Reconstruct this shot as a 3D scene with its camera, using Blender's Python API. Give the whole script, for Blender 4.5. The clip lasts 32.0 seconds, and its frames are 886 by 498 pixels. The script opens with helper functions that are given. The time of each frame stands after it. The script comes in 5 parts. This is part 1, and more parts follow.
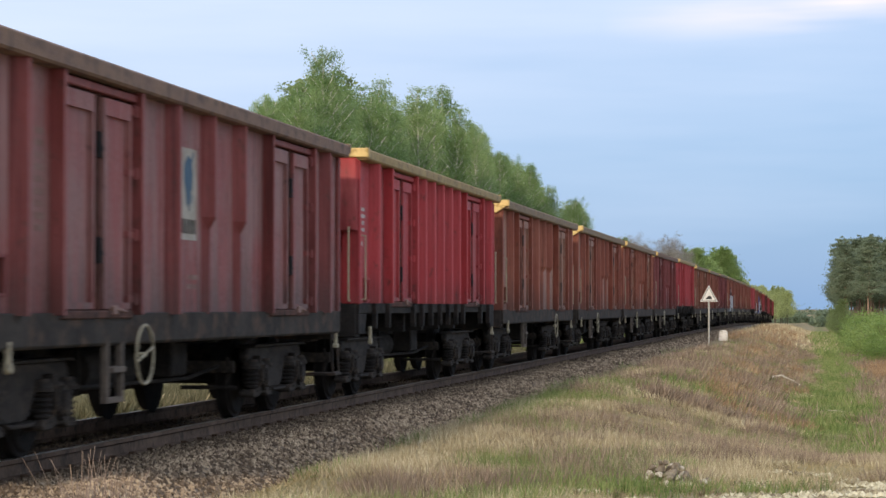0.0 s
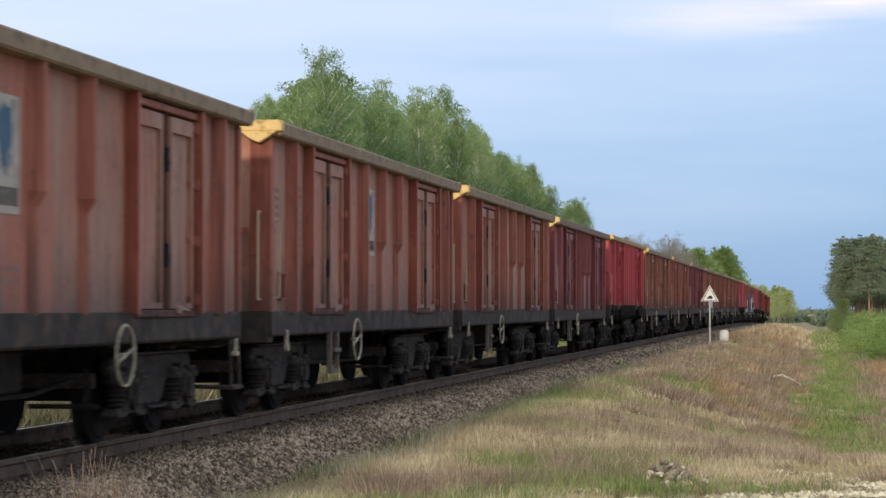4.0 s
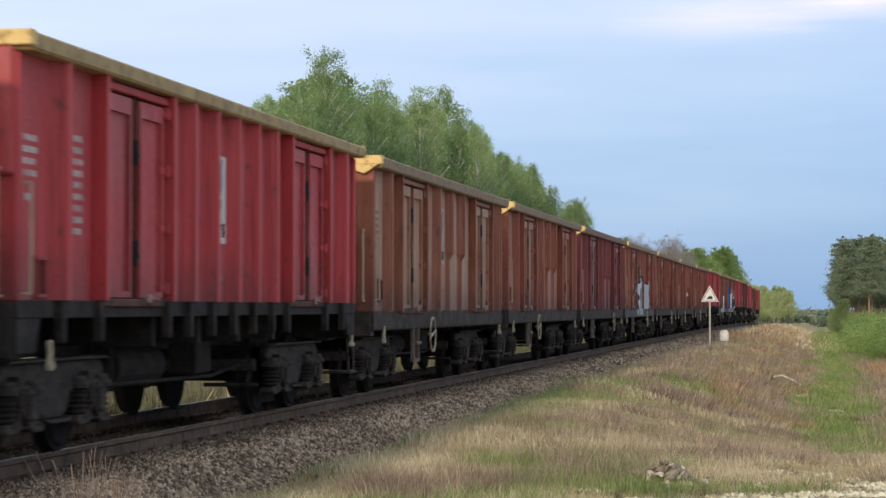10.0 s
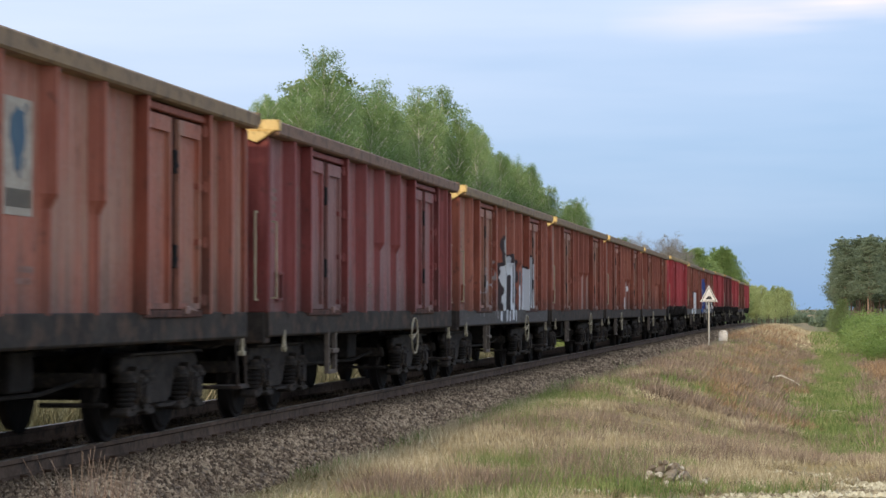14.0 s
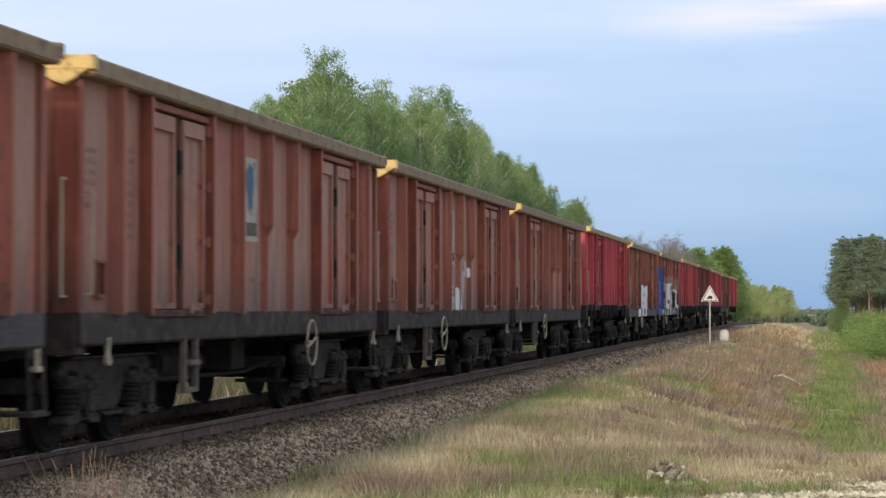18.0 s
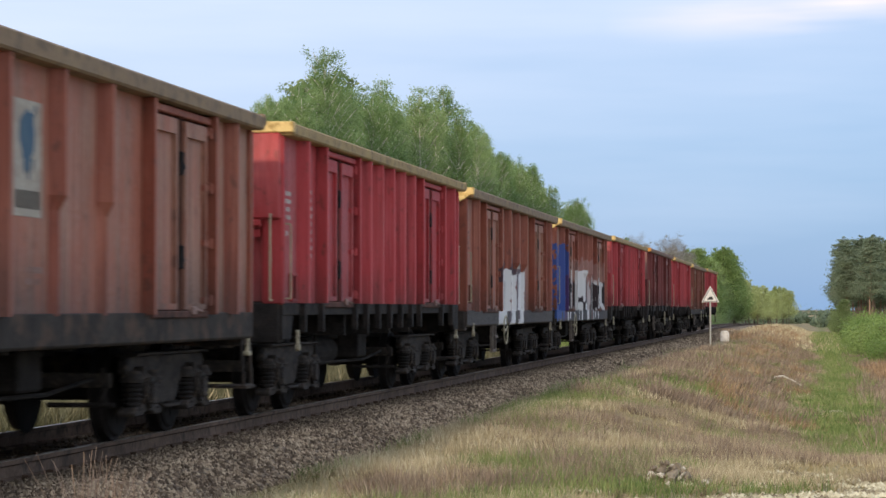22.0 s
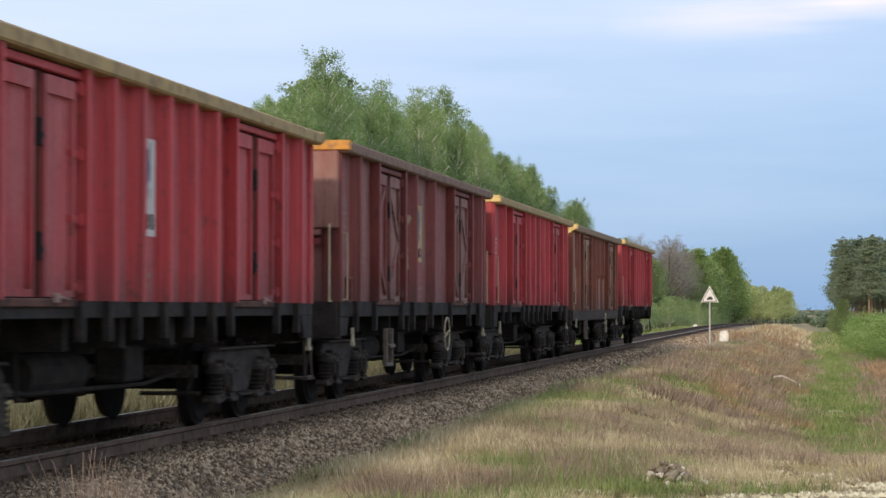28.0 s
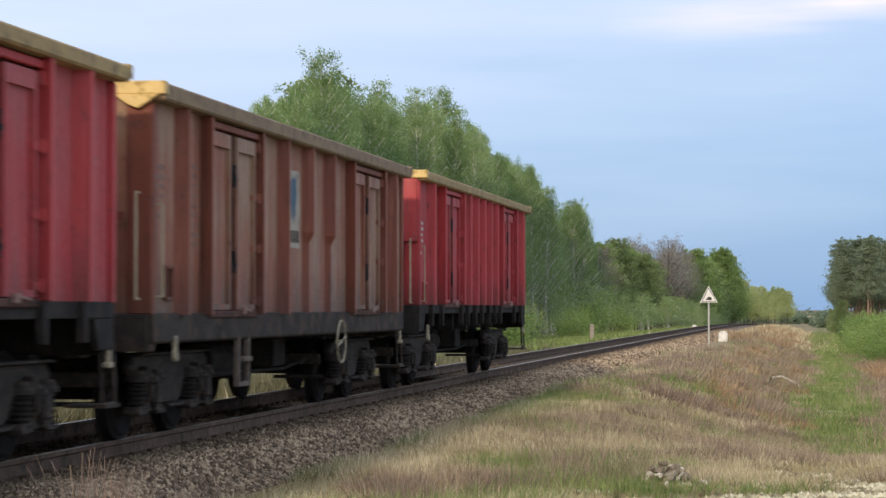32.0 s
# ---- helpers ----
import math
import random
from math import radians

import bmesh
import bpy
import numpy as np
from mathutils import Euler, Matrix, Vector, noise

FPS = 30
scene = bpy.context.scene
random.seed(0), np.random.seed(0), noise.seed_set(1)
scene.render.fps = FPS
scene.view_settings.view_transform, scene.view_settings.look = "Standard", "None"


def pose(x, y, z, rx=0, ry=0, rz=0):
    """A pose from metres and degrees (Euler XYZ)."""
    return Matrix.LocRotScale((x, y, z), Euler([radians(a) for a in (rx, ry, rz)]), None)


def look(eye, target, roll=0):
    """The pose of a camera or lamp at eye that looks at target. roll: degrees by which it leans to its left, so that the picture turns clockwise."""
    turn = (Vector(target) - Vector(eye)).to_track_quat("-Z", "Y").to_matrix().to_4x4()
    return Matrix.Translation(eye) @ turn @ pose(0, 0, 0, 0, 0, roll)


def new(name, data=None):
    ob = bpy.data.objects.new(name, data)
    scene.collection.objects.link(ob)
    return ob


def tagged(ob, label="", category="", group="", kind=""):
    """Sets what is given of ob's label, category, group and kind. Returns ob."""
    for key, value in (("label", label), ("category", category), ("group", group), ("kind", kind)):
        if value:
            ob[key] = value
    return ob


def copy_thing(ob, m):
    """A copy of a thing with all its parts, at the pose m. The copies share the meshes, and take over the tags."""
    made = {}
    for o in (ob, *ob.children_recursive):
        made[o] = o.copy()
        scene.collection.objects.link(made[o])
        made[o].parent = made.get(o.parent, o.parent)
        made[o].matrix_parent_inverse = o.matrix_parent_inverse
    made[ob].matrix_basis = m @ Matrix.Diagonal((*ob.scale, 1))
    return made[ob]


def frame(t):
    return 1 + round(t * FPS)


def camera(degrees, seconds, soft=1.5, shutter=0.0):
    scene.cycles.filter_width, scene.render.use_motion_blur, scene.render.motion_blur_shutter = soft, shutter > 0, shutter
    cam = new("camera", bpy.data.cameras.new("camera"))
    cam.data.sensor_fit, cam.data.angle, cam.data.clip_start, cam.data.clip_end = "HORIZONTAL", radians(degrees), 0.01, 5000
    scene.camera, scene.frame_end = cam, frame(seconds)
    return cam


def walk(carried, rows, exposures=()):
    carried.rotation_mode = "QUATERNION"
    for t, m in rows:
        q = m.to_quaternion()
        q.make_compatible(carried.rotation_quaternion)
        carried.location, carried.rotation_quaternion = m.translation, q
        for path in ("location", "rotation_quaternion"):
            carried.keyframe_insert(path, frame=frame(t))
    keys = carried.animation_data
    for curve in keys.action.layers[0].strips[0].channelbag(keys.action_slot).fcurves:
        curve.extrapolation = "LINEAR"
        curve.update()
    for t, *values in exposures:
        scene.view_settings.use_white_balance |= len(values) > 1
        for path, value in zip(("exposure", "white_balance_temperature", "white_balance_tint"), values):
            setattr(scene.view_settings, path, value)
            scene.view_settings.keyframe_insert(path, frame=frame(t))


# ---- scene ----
# Camera on a tripod-like stand beside the line; rail tops at z = 0, track along +y at x = 0.
cam = camera(21.5, 32.0, soft=1.5, shutter=0.5)
EYE = (7.338, 1.178, 1.256)
YAW, PITCH = 9.12, 1.43
SWAY = [(0, -0.021, 0.000), (0.5, -0.021, 0.017), (1, 0.010, 0.000), (1.5, 0.006, -0.004), (2, 0.010, 0.000), (2.5, 0.010, 0.000), (3, 0.002, 0.000),
    (3.5, 0.002, -0.008), (5.5, -0.021, 0.000), (6, -0.036, -0.004), (6.5, -0.036, 0.000), (7, -0.043, 0.008), (7.5, -0.049, 0.000), (8, -0.064, 0.000),
    (8.5, -0.064, 0.000), (9, -0.045, 0.017), (9.5, 0.000, 0.000), (10, 0.002, 0.000), (10.5, 0.000, 0.004), (11, -0.002, 0.000), (11.5, 0.002, 0.008),
    (12, 0.006, 0.017), (12.5, -0.021, -0.004), (13, -0.021, 0.000), (13.5, -0.032, 0.021), (14, -0.021, 0.004), (14.5, -0.021, 0.008), (16.5, -0.010,
    0.000), (17, -0.021, 0.000), (17.5, -0.015, 0.017), (18, 0.002, -0.008), (18.5, 0.021, 0.000), (19, 0.021, 0.000), (19.5, 0.002, 0.000), (20, -0.021,
    -0.013), (20.5, 0.000, 0.000), (21, 0.006, 0.000), (21.5, 0.002, 0.004), (22, 0.015, 0.013), (22.5, 0.000, 0.004), (23, 0.000, 0.000), (23.5, 0.000,
    0.004), (24, 0.000, 0.008), (24.5, 0.015, 0.008), (25, 0.002, -0.004), (25.5, -0.006, 0.008), (27.5, 0.000, 0.000), (28, 0.000, 0.013), (28.5, 0.000,
    0.004), (29, 0.000, -0.017), (29.5, 0.002, 0.021), (30, 0.000, 0.021), (30.5, 0.002, 0.021), (31, 0.000, 0.021), (31.5, -0.021, 0.021), (32, -0.023,
    0.021)]
walk(cam, [(t, pose(*EYE, 90 + PITCH + dp, 0, YAW + dy)) for t, dy, dp in SWAY], exposures=[(0, 0.0), (32, 0.0)])

# ---- sky and sun ----
SUN_ELEV, SUN_AZ = 17, 187          # degrees; azimuth clockwise from +y
world = bpy.data.worlds.new("sky")
scene.world = world
world.use_nodes = True


def sky_nodes():
    nt = world.node_tree
    n, l = nt.nodes, nt.links
    n.clear()
    out = n.new("ShaderNodeOutputWorld")
    bg = n.new("ShaderNodeBackground")
    bg.inputs[1].default_value = 0.12
    sky = n.new("ShaderNodeTexSky")
    sky.sky_type, sky.sun_disc = "NISHITA", False
    sky.sun_elevation, sky.sun_rotation = radians(SUN_ELEV), radians(SUN_AZ)
    sky.air_density, sky.dust_density, sky.ozone_density = 1.0, 1.0, 2.0
    tc = n.new("ShaderNodeTexCoord")
    sep = n.new("ShaderNodeSeparateXYZ")
    l.new(tc.outputs["Generated"], sep.inputs[0])
    mp = n.new("ShaderNodeMapping")
    mp.inputs["Scale"].default_value = (3.0, 3.0, 26.0)
    mp.inputs["Rotation"].default_value = (0, radians(6), 0)
    l.new(tc.outputs["Generated"], mp.inputs[0])
    nz = n.new("ShaderNodeTexNoise")
    nz.inputs["Scale"].default_value, nz.inputs["Detail"].default_value = 1.2, 4
    nz.inputs["Roughness"].default_value = 0.55
    l.new(mp.outputs[0], nz.inputs["Vector"])
    # veil of high cloud, thin at the horizon and thicker upwards
    up = n.new("ShaderNodeMapRange")
    up.inputs[1].default_value, up.inputs[2].default_value = 0.022, 0.15
    up.inputs[3].default_value, up.inputs[4].default_value = 0.05, 0.86
    l.new(sep.outputs[2], up.inputs[0])
    cl = n.new("ShaderNodeMapRange")
    cl.inputs[1].default_value, cl.inputs[2].default_value = 0.3, 0.7
    cl.inputs[3].default_value, cl.inputs[4].default_value = -0.13, 0.13
    l.new(nz.outputs["Fac"], cl.inputs[0])
    side = n.new("ShaderNodeMapRange")
    side.inputs[1].default_value, side.inputs[2].default_value = -0.36, 0.08
    side.inputs[3].default_value, side.inputs[4].default_value = 0.15, -0.19
    l.new(sep.outputs[0], side.inputs[0])
    lean = n.new("ShaderNodeMath")
    lean.operation = "ADD"
    l.new(cl.outputs[0], lean.inputs[0])
    l.new(side.outputs[0], lean.inputs[1])
    add = n.new("ShaderNodeMath")
    add.operation, add.use_clamp = "ADD", True
    l.new(up.outputs[0], add.inputs[0])
    l.new(lean.outputs[0], add.inputs[1])
    mix = n.new("ShaderNodeMix")
    mix.data_type = "RGBA"
    l.new(add.outputs[0], mix.inputs[0])
    grad = n.new("ShaderNodeMix")
    grad.data_type = "RGBA"
    grad.inputs[0].default_value = 0.75
    grad.inputs[7].default_value = (2.3, 4.1, 7.3, 1)
    l.new(sky.outputs[0], grad.inputs[6])
    l.new(grad.outputs[2], mix.inputs[6])
    # the veil glows towards the low sun
    dot = n.new("ShaderNodeVectorMath")
    dot.operation = "DOT_PRODUCT"
    l.new(tc.outputs["Generated"], dot.inputs[0])
    dot.inputs[1].default_value = (math.sin(radians(SUN_AZ)), math.cos(radians(SUN_AZ)), 0.25)
    glow = n.new("ShaderNodeMapRange")
    glow.inputs[1].default_value, glow.inputs[2].default_value = -0.3, 1.0
    l.new(dot.outputs["Value"], glow.inputs[0])
    veil = n.new("ShaderNodeMix")
    veil.data_type = "RGBA"
    l.new(glow.outputs[0], veil.inputs[0])
    veil.inputs[6].default_value = (6.9, 7.7, 9.4, 1)
    veil.inputs[7].default_value = (10.5, 10.0, 9.6, 1)
    l.new(veil.outputs[2], mix.inputs[7])
    # one rosy streak of cloud
    ga = n.new("ShaderNodeMath")
    ga.operation = "MULTIPLY_ADD"
    l.new(sep.outputs[0], ga.inputs[0])
    ga.inputs[1].default_value = -0.06
    l.new(sep.outputs[2], ga.inputs[2])
    gb = n.new("ShaderNodeMapRange")
    gb.inputs[1].default_value, gb.inputs[2].default_value = 0.115, 0.125
    l.new(ga.outputs[0], gb.inputs[0])
    gc = n.new("ShaderNodeMapRange")
    gc.inputs[1].default_value, gc.inputs[2].default_value = 0.137, 0.127
    l.new(ga.outputs[0], gc.inputs[0])
    gd = n.new("ShaderNodeMapRange")
    gd.inputs[1].default_value, gd.inputs[2].default_value = -0.09, 0.0
    l.new(sep.outputs[0], gd.inputs[0])
    ge = n.new("ShaderNodeMapRange")
    ge.inputs[1].default_value, ge.inputs[2].default_value = 0.34, 0.56
    l.new(nz.outputs["Fac"], ge.inputs[0])
    prod = gb.outputs[0]
    for o in (gc.outputs[0], gd.outputs[0], ge.outputs[0]):
        q = n.new("ShaderNodeMath")
        q.operation = "MULTIPLY"
        l.new(prod, q.inputs[0])
        l.new(o, q.inputs[1])
        prod = q.outputs[0]
    rosy = n.new("ShaderNodeMix")
    rosy.data_type = "RGBA"
    l.new(prod, rosy.inputs[0])
    l.new(mix.outputs[2], rosy.inputs[6])
    rosy.inputs[7].default_value = (10.2, 9.0, 9.2, 1)
    l.new(rosy.outputs[2], bg.inputs[0])
    l.new(bg.outputs[0], out.inputs[0])


sky_nodes()
sun_data = bpy.data.lights.new("sun", "SUN")
sun_data.energy, sun_data.angle, sun_data.color = 2.3, radians(3), (1.0, 0.82, 0.62)
sun = new("sun", sun_data)
_a, _e = radians(SUN_AZ), radians(SUN_ELEV)
SUN_DIR = Vector((math.sin(_a) * math.cos(_e), math.cos(_a) * math.cos(_e), math.sin(_e)))
sun.matrix_world = look(SUN_DIR * 400, (0, 0, 0))


# ---- materials ----
def shader(name, rough=0.7, metal=0.0):
    m = bpy.data.materials.new(name)
    m.use_nodes = True
    b = m.node_tree.nodes["Principled BSDF"]
    b.inputs["Roughness"].default_value, b.inputs["Metallic"].default_value = rough, metal
    b.inputs["Specular IOR Level"].default_value = 0.12 if rough >= 0.8 else 0.35
    return m, m.node_tree.nodes, m.node_tree.links, b


def noise_node(n, l, coord, scale, detail=3, stretch=(1, 1, 1), shift=0.0, rough=0.55):
    mp = n.new("ShaderNodeMapping")
    mp.inputs["Scale"].default_value = stretch
    mp.inputs["Location"].default_value = (shift, shift * 1.7, shift * 0.6)
    l.new(coord, mp.inputs[0])
    t = n.new("ShaderNodeTexNoise")
    t.inputs["Scale"].default_value, t.inputs["Detail"].default_value = scale, detail
    t.inputs["Roughness"].default_value = rough
    l.new(mp.outputs[0], t.inputs["Vector"])
    return t.outputs["Fac"]


def ranged(n, l, value, a, b, c=0.0, d=1.0):
    r = n.new("ShaderNodeMapRange")
    for i, v in enumerate((a, b, c, d)):
        r.inputs[i + 1].default_value = v
    l.new(value, r.inputs[0])
    return r.outputs[0]


def calc(n, l, op, a, b=None):
    m = n.new("ShaderNodeMath")
    m.operation = op
    for i, v in enumerate((a, b)):
        if v is None:
            continue
        if isinstance(v, (int, float)):
            m.inputs[i].default_value = v
        else:
            l.new(v, m.inputs[i])
    return m.outputs[0]


def blend(n, l, fac, a, b):
    m = n.new("ShaderNodeMix")
    m.data_type = "RGBA"
    for i, v in ((0, fac), (6, a), (7, b)):
        if isinstance(v, (int, float)):
            m.inputs[i].default_value = v
        elif isinstance(v, tuple):
            m.inputs[i].default_value = (*v, 1)
        else:
            l.new(v, m.inputs[i])
    return m.outputs[2]


def bump(n, l, b, height, strength=0.3, dist=0.02):
    k = n.new("ShaderNodeBump")
    k.inputs["Strength"].default_value, k.inputs["Distance"].default_value = strength, dist
    l.new(height, k.inputs["Height"])
    l.new(k.outputs[0], b.inputs["Normal"])


def mottled(name, a, b, scale=4, rough=0.8, metal=0.0, relief=0.3, fine=40, dirt=None):
    """A surface of two tones with grain."""
    m, n, l, bs = shader(name, rough, metal)
    co = n.new("ShaderNodeTexCoord").outputs["Object"]
    big = noise_node(n, l, co, scale, 4)
    small = noise_node(n, l, co, fine, 2)
    f = ranged(n, l, calc(n, l, "ADD", calc(n, l, "MULTIPLY", big, 0.7), calc(n, l, "MULTIPLY", small, 0.3)), 0.36, 0.64)
    c = blend(n, l, f, a, b)
    if dirt:
        c = blend(n, l, ranged(n, l, noise_node(n, l, co, scale * 2.3, 4, shift=7), 0.5, 0.7), c, dirt)
    l.new(c, bs.inputs["Base Color"])
    bump(n, l, bs, small, relief)
    return m


def wagon_paint(name, base, dust, seed, chips=0.5, marks=(), worn=0.0, dusty=0.0):
    """Weathered wagon paint: coal dust low down, streaks, faded patches; marks: sprayed paint (y0, y1, z0, z1, colour, edge)."""
    m, n, l, bs = shader(name, 0.62)
    co = n.new("ShaderNodeTexCoord").outputs["Object"]
    geo = n.new("ShaderNodeSeparateXYZ")
    l.new(co, geo.inputs[0])
    streak = noise_node(n, l, co, 1.0, 4, (1.5, 5.0, 0.35), seed)
    patch = noise_node(n, l, co, 0.55, 3, (1, 1, 1), seed + 3)
    grain = noise_node(n, l, co, 26, 3, (1, 1, 1), seed)
    fade = ranged(n, l, calc(n, l, "ADD", streak, calc(n, l, "MULTIPLY", calc(n, l, "SUBTRACT", patch, 0.5), 1.2)), 0.40 - dusty, 0.66 - dusty, 0.0, 0.95)
    c = blend(n, l, fade, base, dust)
    run = noise_node(n, l, co, 1.0, 5, (2.0, 14.0, 0.20), seed + 20, 0.65)
    c = blend(n, l, ranged(n, l, run, 0.54, 0.66, 0.0, 0.72), c, tuple(v * 0.36 for v in base))
    c = blend(n, l, ranged(n, l, noise_node(n, l, co, 1.0, 4, (2.0, 10.0, 0.25), seed + 31, 0.62), 0.55, 0.70, 0.0, 0.5), c, tuple(min(0.6, v * 1.5 + 0.04) for v in dust))
    rust = ranged(n, l, noise_node(n, l, co, 2.4, 6, (1, 1.5, 0.8), seed + 11, 0.7), 0.60, 0.70, 0.0, chips)
    c = blend(n, l, rust, c, (0.075, 0.032, 0.02))
    speck = ranged(n, l, noise_node(n, l, co, 9.0, 5, (1, 1.3, 0.6), seed + 17, 0.65), 0.58, 0.68, 0.0, 0.6)
    c = blend(n, l, speck, c, (0.07, 0.04, 0.032))
    wash = noise_node(n, l, co, 1.0, 4, (3.0, 36.0, 0.8), seed + 41, 0.7)
    c = blend(n, l, ranged(n, l, wash, 0.52, 0.70, 0.0, 0.5), c, tuple(v * 0.45 for v in base))
    c = blend(n, l, ranged(n, l, wash, 0.46, 0.30, 0.0, 0.4), c, tuple(min(0.6, v * 1.35 + 0.02) for v in dust))
    # coal dust thrown up from the track
    low = calc(n, l, "ADD", ranged(n, l, geo.outputs[2], 1.15, 2.05, 0.80, 0.0), calc(n, l, "MULTIPLY", calc(n, l, "SUBTRACT", streak, 0.5), 1.4))
    c = blend(n, l, ranged(n, l, low, 0.25, 0.8, 0.0, 0.6), c, (0.045, 0.035, 0.032))
    # highlight along the posts' outer edges, painted in paler and broken by the streaks
    if worn:
        edge_light = calc(n, l, "MULTIPLY", ranged(n, l, calc(n, l, "ABSOLUTE", geo.outputs[0]), 1.507, 1.512), ranged(n, l, run, 0.3, 0.5, 0.5, worn))
        c = blend(n, l, edge_light, c, tuple(min(0.6, v * 1.25 + 0.05) for v in dust))
    wobs = [noise_node(n, l, co, 3.2, 3, (1, 1.4, 0.9), seed + i * 5.3) for i in range(2)] if marks else []
    on_side = ranged(n, l, geo.outputs[0], 1.2, 1.25, 0.0, 0.93) if marks else None
    up = calc(n, l, "SUBTRACT", geo.outputs[2], 1.5) if marks else None
    for i, (y0, y1, z0, z1, col, edge, *rest) in enumerate(marks):
        slant, cover = rest[:1], rest[1] if len(rest) > 1 else 1.0
        w = calc(n, l, "MULTIPLY", calc(n, l, "SUBTRACT", wobs[i % 2], 0.5), edge)
        y = calc(n, l, "SUBTRACT", geo.outputs[1], calc(n, l, "MULTIPLY", up, slant[0])) if slant else geo.outputs[1]
        short = []
        for v, a, b in ((y, y0, y1), (geo.outputs[2], z0, z1)):
            p = calc(n, l, "MINIMUM", calc(n, l, "SUBTRACT", v, a), calc(n, l, "SUBTRACT", b, v))
            q = calc(n, l, "MAXIMUM", calc(n, l, "SUBTRACT", 0.07, calc(n, l, "ADD", p, w)), 0.0)
            short.append(calc(n, l, "MULTIPLY", q, q))
        d = calc(n, l, "SQRT", calc(n, l, "ADD", short[0], short[1]))
        soft = 0.055 if cover == 1.0 else -0.15
        c = blend(n, l, calc(n, l, "MULTIPLY", ranged(n, l, d, 0.07, soft, 0.0, cover), on_side), c, col)
    l.new(c, bs.inputs["Base Color"])
    l.new(ranged(n, l, grain, 0.3, 0.7, 0.5, 0.8), bs.inputs["Roughness"])
    bump(n, l, bs, calc(n, l, "ADD", calc(n, l, "MULTIPLY", patch, 2.0), calc(n, l, "MULTIPLY", grain, 0.25)), 0.35, 0.02)
    return m


M_SILL = mottled("sill_grime", (0.026, 0.0235, 0.022), (0.066, 0.057, 0.050), 1.6, 0.8, fine=14, dirt=(0.115, 0.075, 0.055))
M_BLACK = mottled("black_sill", (0.014, 0.0135, 0.0135), (0.040, 0.036, 0.034), 3, 0.8, dirt=(0.05, 0.04, 0.034))
M_UNDER = mottled("underframe_grime", (0.017, 0.0155, 0.0145), (0.046, 0.040, 0.036), 5, 0.85)
M_BOGIE = mottled("bogie_grime", (0.018, 0.0165, 0.0155), (0.055, 0.048, 0.043), 6, 0.8, dirt=(0.085, 0.066, 0.052))
M_WHEEL = mottled("wheel_steel", (0.011, 0.010, 0.010), (0.026, 0.022, 0.020), 5, 0.82)
M_TREAD = mottled("worn_steel", (0.26, 0.225, 0.19), (0.36, 0.31, 0.265), 8, 0.45, 0.7)
M_YELLOW = mottled("yellow_paint", (0.72, 0.54, 0.22), (0.62, 0.44, 0.17), 5, 0.55, dirt=(0.35, 0.22, 0.06))
M_ORANGE = mottled("orange_yellow_paint", (0.62, 0.30, 0.06), (0.55, 0.24, 0.04), 5, 0.6, dirt=(0.3, 0.15, 0.06))
M_PALE = mottled("pale_yellow_paint", (0.46, 0.41, 0.29), (0.33, 0.29, 0.20), 9, 0.6, dirt=(0.16, 0.14, 0.10))
M_RIM_YELLOW = mottled("yellowish_rim", (0.42, 0.31, 0.135), (0.32, 0.225, 0.11), 3, 0.75, dirt=(0.17, 0.12, 0.07))
M_RIM = mottled("ochre_rim", (0.29, 0.205, 0.115), (0.22, 0.155, 0.10), 3, 0.75, dirt=(0.12, 0.085, 0.06))
M_RIM_BROWN = mottled("brown_rim", (0.24, 0.15, 0.10), (0.19, 0.115, 0.085), 3, 0.75, dirt=(0.08, 0.055, 0.045))
M_WHITE = mottled("white_marking", (0.60, 0.58, 0.54), (0.36, 0.31, 0.29), 7, 0.7, relief=0.05)
M_FADED = mottled("faded_marking", (0.30, 0.20, 0.17), (0.20, 0.11, 0.09), 7, 0.7, relief=0.05)
M_PANEL = mottled("emblem_panel", (0.46, 0.43, 0.36), (0.30, 0.25, 0.20), 5, 0.6, relief=0.05)
M_PANEL_W = mottled("emblem_panel_white", (0.66, 0.65, 0.62), (0.50, 0.48, 0.46), 5, 0.6, relief=0.05)
M_PANEL_Y = mottled("emblem_panel_yellowed", (0.50, 0.36, 0.14), (0.34, 0.24, 0.11), 5, 0.6, relief=0.05)
M_BLUE = mottled("emblem_blue", (0.03, 0.09, 0.16), (0.06, 0.12, 0.17), 5, 0.6, relief=0.05)
M_STEP = mottled("worn_step", (0.10, 0.085, 0.075), (0.18, 0.15, 0.125), 8, 0.8)
M_GRAB = mottled("cream_handrail", (0.50, 0.45, 0.31), (0.40, 0.35, 0.24), 3, 0.55, relief=0.05)
M_FOOT = mottled("dirty_door_sill", (0.06, 0.035, 0.03), (0.15, 0.075, 0.06), 4, 0.85, dirt=(0.03, 0.026, 0.024))
# dark red-brown that carries the shade of door gaps and pockets in its colour
M_RECESS_SHADE = mottled("grimy_recess", (0.045, 0.018, 0.014), (0.085, 0.036, 0.027), 5, 0.9)
M_DARK = mottled("dark_gap", (0.012, 0.01, 0.01), (0.025, 0.02, 0.02), 5, 0.9)


# ---- mesh helpers ----
MESHES = {}


def box(bm, x0, x1, y0, y1, z0, z1):
    v = [bm.verts.new((x, y, z)) for x in (x0, x1) for y in (y0, y1) for z in (z0, z1)]
    for f in ((0, 1, 3, 2), (4, 6, 7, 5), (0, 4, 5, 1), (2, 3, 7, 6), (0, 2, 6, 4), (1, 5, 7, 3)):
        bm.faces.new([v[i] for i in f])
    return v


